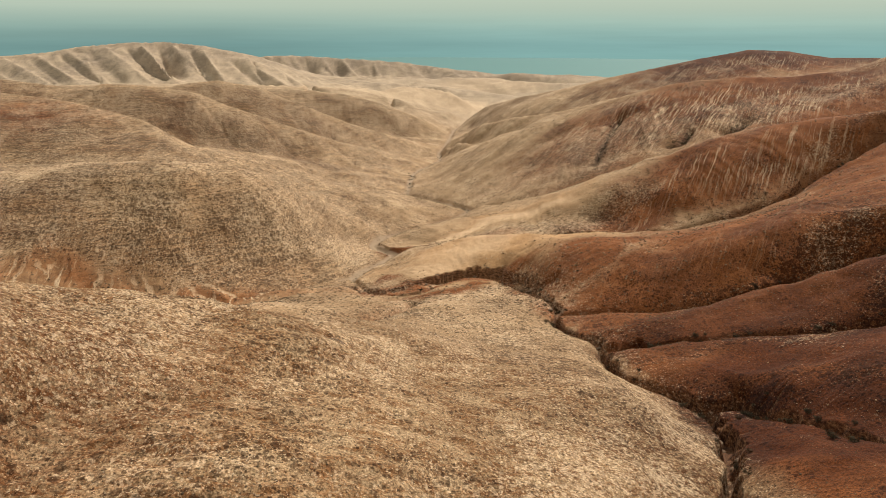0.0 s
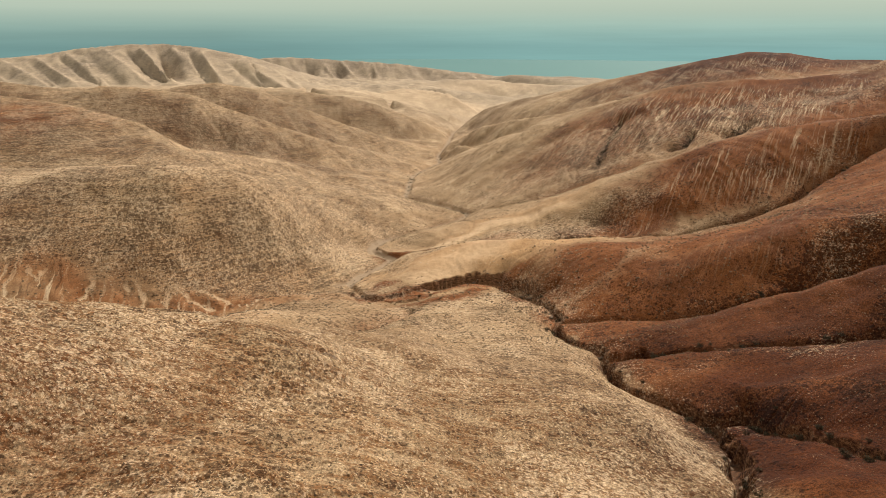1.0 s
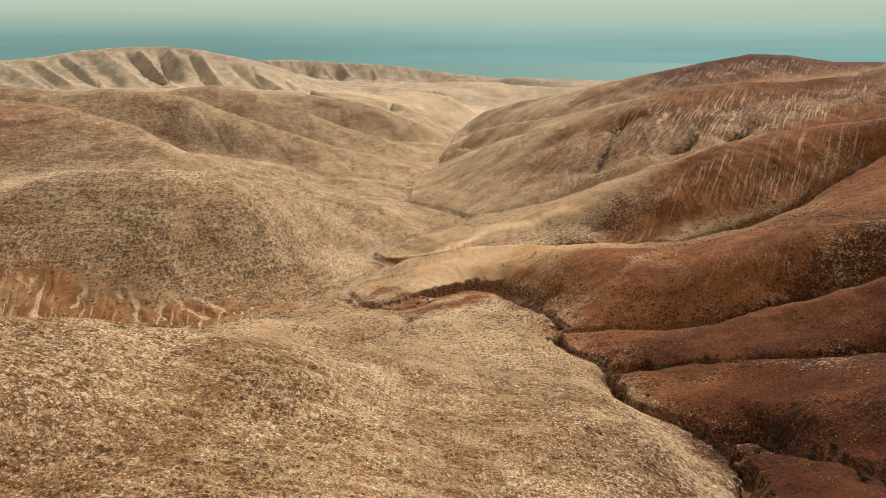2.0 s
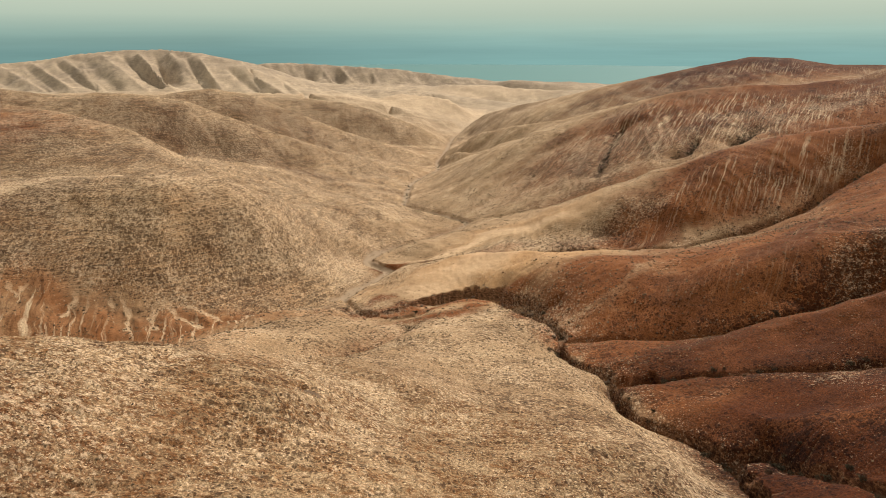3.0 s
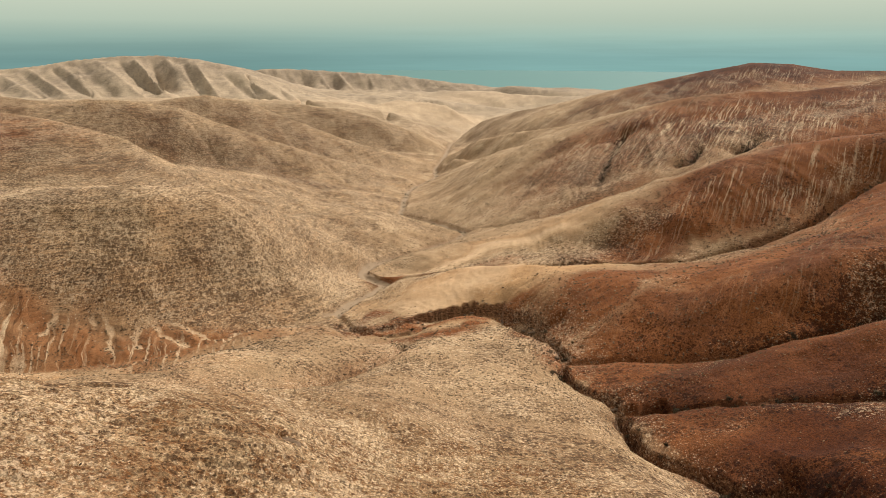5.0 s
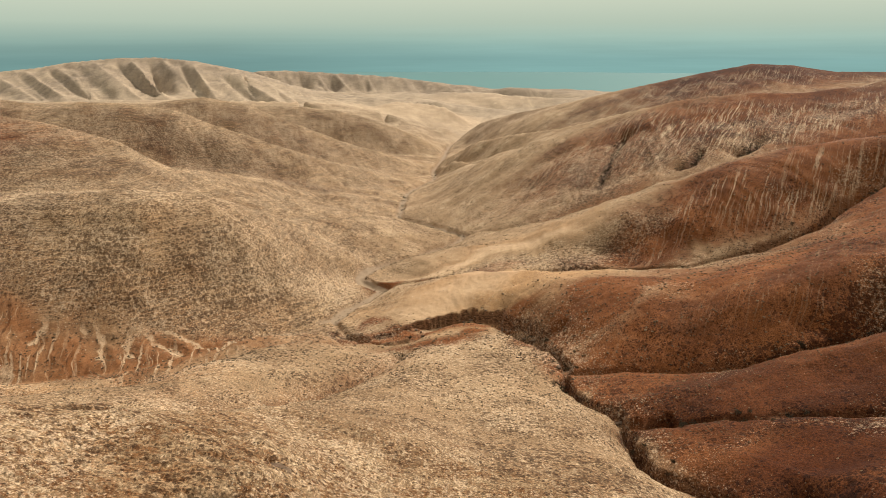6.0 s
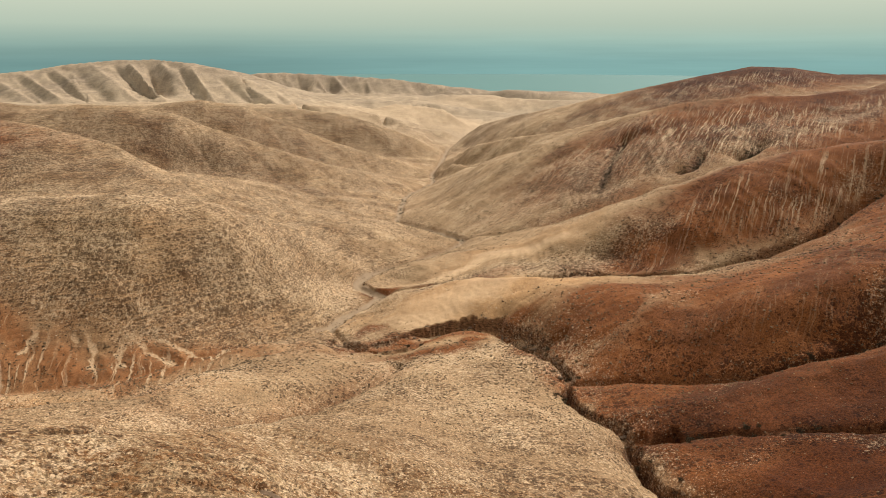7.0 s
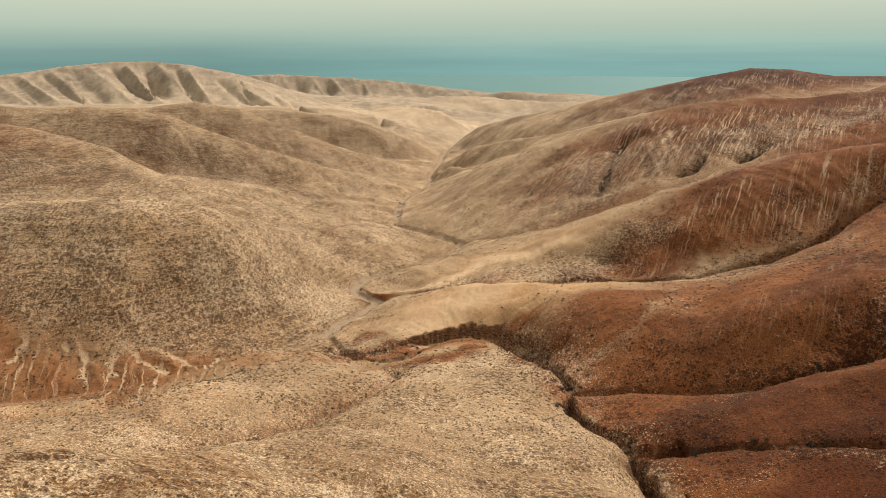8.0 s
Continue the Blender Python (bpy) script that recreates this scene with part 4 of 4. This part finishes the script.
LEAF_MAT = plain_material("dusty_leaves", (0.03, 0.024, 0.014), (0.085, 0.062, 0.034), 3.0)
TWIG_MAT = plain_material("dry_twigs", (0.06, 0.04, 0.025), (0.13, 0.09, 0.055), 4.0)
ROCK_MAT = plain_material("weathered_rock", (0.09, 0.055, 0.035), (0.24, 0.16, 0.105), 1.5)


def bush(seed):
    """A low bush: forked stems and a loose crown of small leaf sprays."""
    rng = random.Random(seed)
    root = new("bush")
    v, f = [], []
    tips = []
    for k in range(6):
        a, lean, high = k * 1.05 + rng.uniform(-0.3, 0.3), rng.uniform(0.25, 0.6), rng.uniform(0.5, 0.8)
        top = (lean * math.cos(a), lean * math.sin(a), high)
        tips.append(top)
        i = len(v)
        for (cx, cy, cz), r in (((0.05 * math.cos(a), 0.05 * math.sin(a), -0.15), 0.045), (top, 0.014)):
            v += [(cx + r * math.cos(q * 2.09), cy + r * math.sin(q * 2.09), cz) for q in range(3)]
        f += [(i + q, i + (q + 1) % 3, i + 3 + (q + 1) % 3, i + 3 + q) for q in range(3)]
    part("stems", v, f, TWIG_MAT, root, "bare grey-brown stems")
    v, f = [], []
    for k in range(80):
        t = rng.choice(tips)
        c = Vector((t[0] * rng.uniform(0.5, 1.3), t[1] * rng.uniform(0.5, 1.3), t[2] * rng.uniform(0.35, 1.15))) + Vector((rng.gauss(0, 0.13), rng.gauss(0, 0.13), rng.gauss(0, 0.08)))
        q = Euler((rng.uniform(0, 6.3), rng.uniform(0, 6.3), rng.uniform(0, 6.3))).to_matrix()
        s = rng.uniform(0.08, 0.17)
        i = len(v)
        v += [tuple(c + q @ Vector(p) * s) for p in ((-1, 0, 0), (0, -0.6, 0.3), (1, 0, 0), (0, 0.6, 0.3), (0, 0, -0.5))]
        f += [(i, i + 1, i + 3), (i + 1, i + 2, i + 3), (i, i + 4, i + 1), (i + 1, i + 4, i + 2)]
    part("foliage", v, f, LEAF_MAT, root, "dusty olive-brown leaf sprays")
    return tagged(root, "low dusty olive-brown bush growing in a gully", "bush", "bushes in the gullies")


def boulder_mesh(seed, rough=0.28):
    rng = random.Random(seed)
    bm = bmesh.new()
    bmesh.ops.create_icosphere(bm, subdivisions=2, radius=1.0)
    off = Vector((rng.uniform(-50, 50), rng.uniform(-50, 50), 0))
    for q in bm.verts:
        n = noise.noise(q.co * 1.3 + off) + 0.5 * noise.noise(q.co * 3.1 + off)
        q.co *= 1 + rough * n
        q.co.z *= 0.65
    me = bpy.data.meshes.new("boulder")
    bm.to_mesh(me)
    bm.free()
    me.materials.append(ROCK_MAT)
    return me


def on_ground(x, y):
    return float(ground_shape(np.array([float(x)]), np.array([float(y)]))[0][0])


def line_spots(nodes, n, s0, s1, wide, rng):
    """Plan points beside a line, between two lengths along it."""
    a = np.array(nodes, float)
    run = np.concatenate([[0], np.cumsum(np.hypot(*np.diff(a[:, :2], axis=0).T))])
    s = np.sort(rng.uniform(s0, s1, n)) * run[-1]
    return np.interp(s, run, a[:, 0]) + rng.normal(0, wide, n), np.interp(s, run, a[:, 1]) + rng.normal(0, wide, n)


def plant_bushes():
    rng = np.random.default_rng(12)
    kinds = [bush(k) for k in range(4)]
    spots = []
    for name, n, s0, s1, wide in (("draw_f", 56, 0.62, 0.97, 2.6), ("draw_e", 44, 0.35, 0.95, 1.3), ("draw_d", 60, 0.2, 0.75, 1.6), ("draw_c", 56, 0.22, 0.8, 2.2), ("ravine", 60, 0.55, 0.92, 2.2)):
        x, y = line_spots(VALLEYS[name], n, s0, s1, wide, rng)
        spots += list(zip(x, y))
    x, y = (np.array(c) for c in zip(*spots))
    z = ground_shape(x, y)[0]
    for k in range(len(x)):
        size, turn = float(rng.uniform(0.8, 1.7)), float(rng.uniform(0, 360))
        at = pose(float(x[k]), float(y[k]), float(z[k]) - 0.02, 0, 0, turn)
        if k < len(kinds):
            kinds[k].scale = (size,) * 3
            kinds[k].matrix_basis = at @ Matrix.Scale(size, 4)
        else:
            copy_thing(kinds[k % len(kinds)], at)


def far_brush():
    """Growth in the far clefts, and added along the lower wash, too small to tell apart: one mesh of leaf sprays."""
    rng = np.random.default_rng(13)
    spots = []
    # brush on main_wash is added to stand for the dark line of its banks
    for line, n, s0, s1, wide in [(VALLEYS["draw_b"], 40, 0.4, 0.95, 2.5), (VALLEYS["main_wash"], 130, 0.29, 0.56, 2.6)] + [(c, 60, 0.0, 1.0, 2.6) for c in CLEFTS[:3]]:
        spots.append(np.stack(line_spots(line, n, s0, s1, wide, rng), -1))
    at = np.concatenate(spots)
    z = ground_shape(at[:, 0], at[:, 1])[0]
    n, k = len(at), 40
    centre = rng.normal(0, 1, (n, k, 3)) * np.array([0.42, 0.42, 0.2]) + np.array([0, 0, 0.4])
    size = rng.uniform(0.7, 1.6, (n, 1, 1))
    centre = centre * size + np.concatenate([at, z[:, None]], -1)[:, None]
    spray = rng.normal(0, 1, (n, k, 3, 3)) * 0.16 * size[..., None]
    v = (centre[:, :, None] + spray).reshape(-1, 3)
    me = mesh_of("gully_brush", v, np.arange(len(v)).reshape(-1, 3))
    me.materials.append(LEAF_MAT)
    return tagged(new("gully_brush", me), "dark dusty brush in far clefts, and added along the lower wash for its dark bank line", "brush", kind="stuff")


def lay_boulders():
    rng = np.random.default_rng(21)
    meshes = [boulder_mesh(k) for k in range(6)]
    x1, y1 = line_spots(VALLEYS["ravine"], 46, 0.55, 0.98, 1.6, rng)
    x2, y2 = line_spots([(p[0], p[1] + 4, 0) for p in CUT_BANK], 22, 0.0, 1.0, 1.3, rng)
    x, y = np.concatenate([x1, x2]), np.concatenate([y1, y2])
    z = ground_shape(x, y)[0]
    for k in range(len(x)):
        ob = new("boulder", meshes[k % 6])
        s = float(rng.uniform(0.35, 0.95))
        ob.matrix_basis = pose(float(x[k]), float(y[k]), float(z[k]) + 0.15 * s, 0, 0, float(rng.uniform(0, 360))) @ Matrix.Diagonal((s * float(rng.uniform(0.8, 1.4)), s, s, 1))
        tagged(ob, "weathered brown boulder lying in the stream cut", "boulder", "boulders in the stream cut")


def ledge(x, y, length, turn, seed):
    """A low outcrop: a broken slab of bedrock standing out of the slope."""
    ob = new("rock_outcrop", boulder_mesh(seed, 0.4))
    ob.matrix_basis = pose(x, y, on_ground(x, y) + 0.1, 6, 0, turn) @ Matrix.Diagonal((length / 2, 0.7, 0.55, 1))
    return tagged(ob, "dark broken ledge of bedrock in the tan slope", "rock")


plant_bushes()
far_brush()
lay_boulders()
ledge(-23.5, 132.5, 5.0, -25, 40)
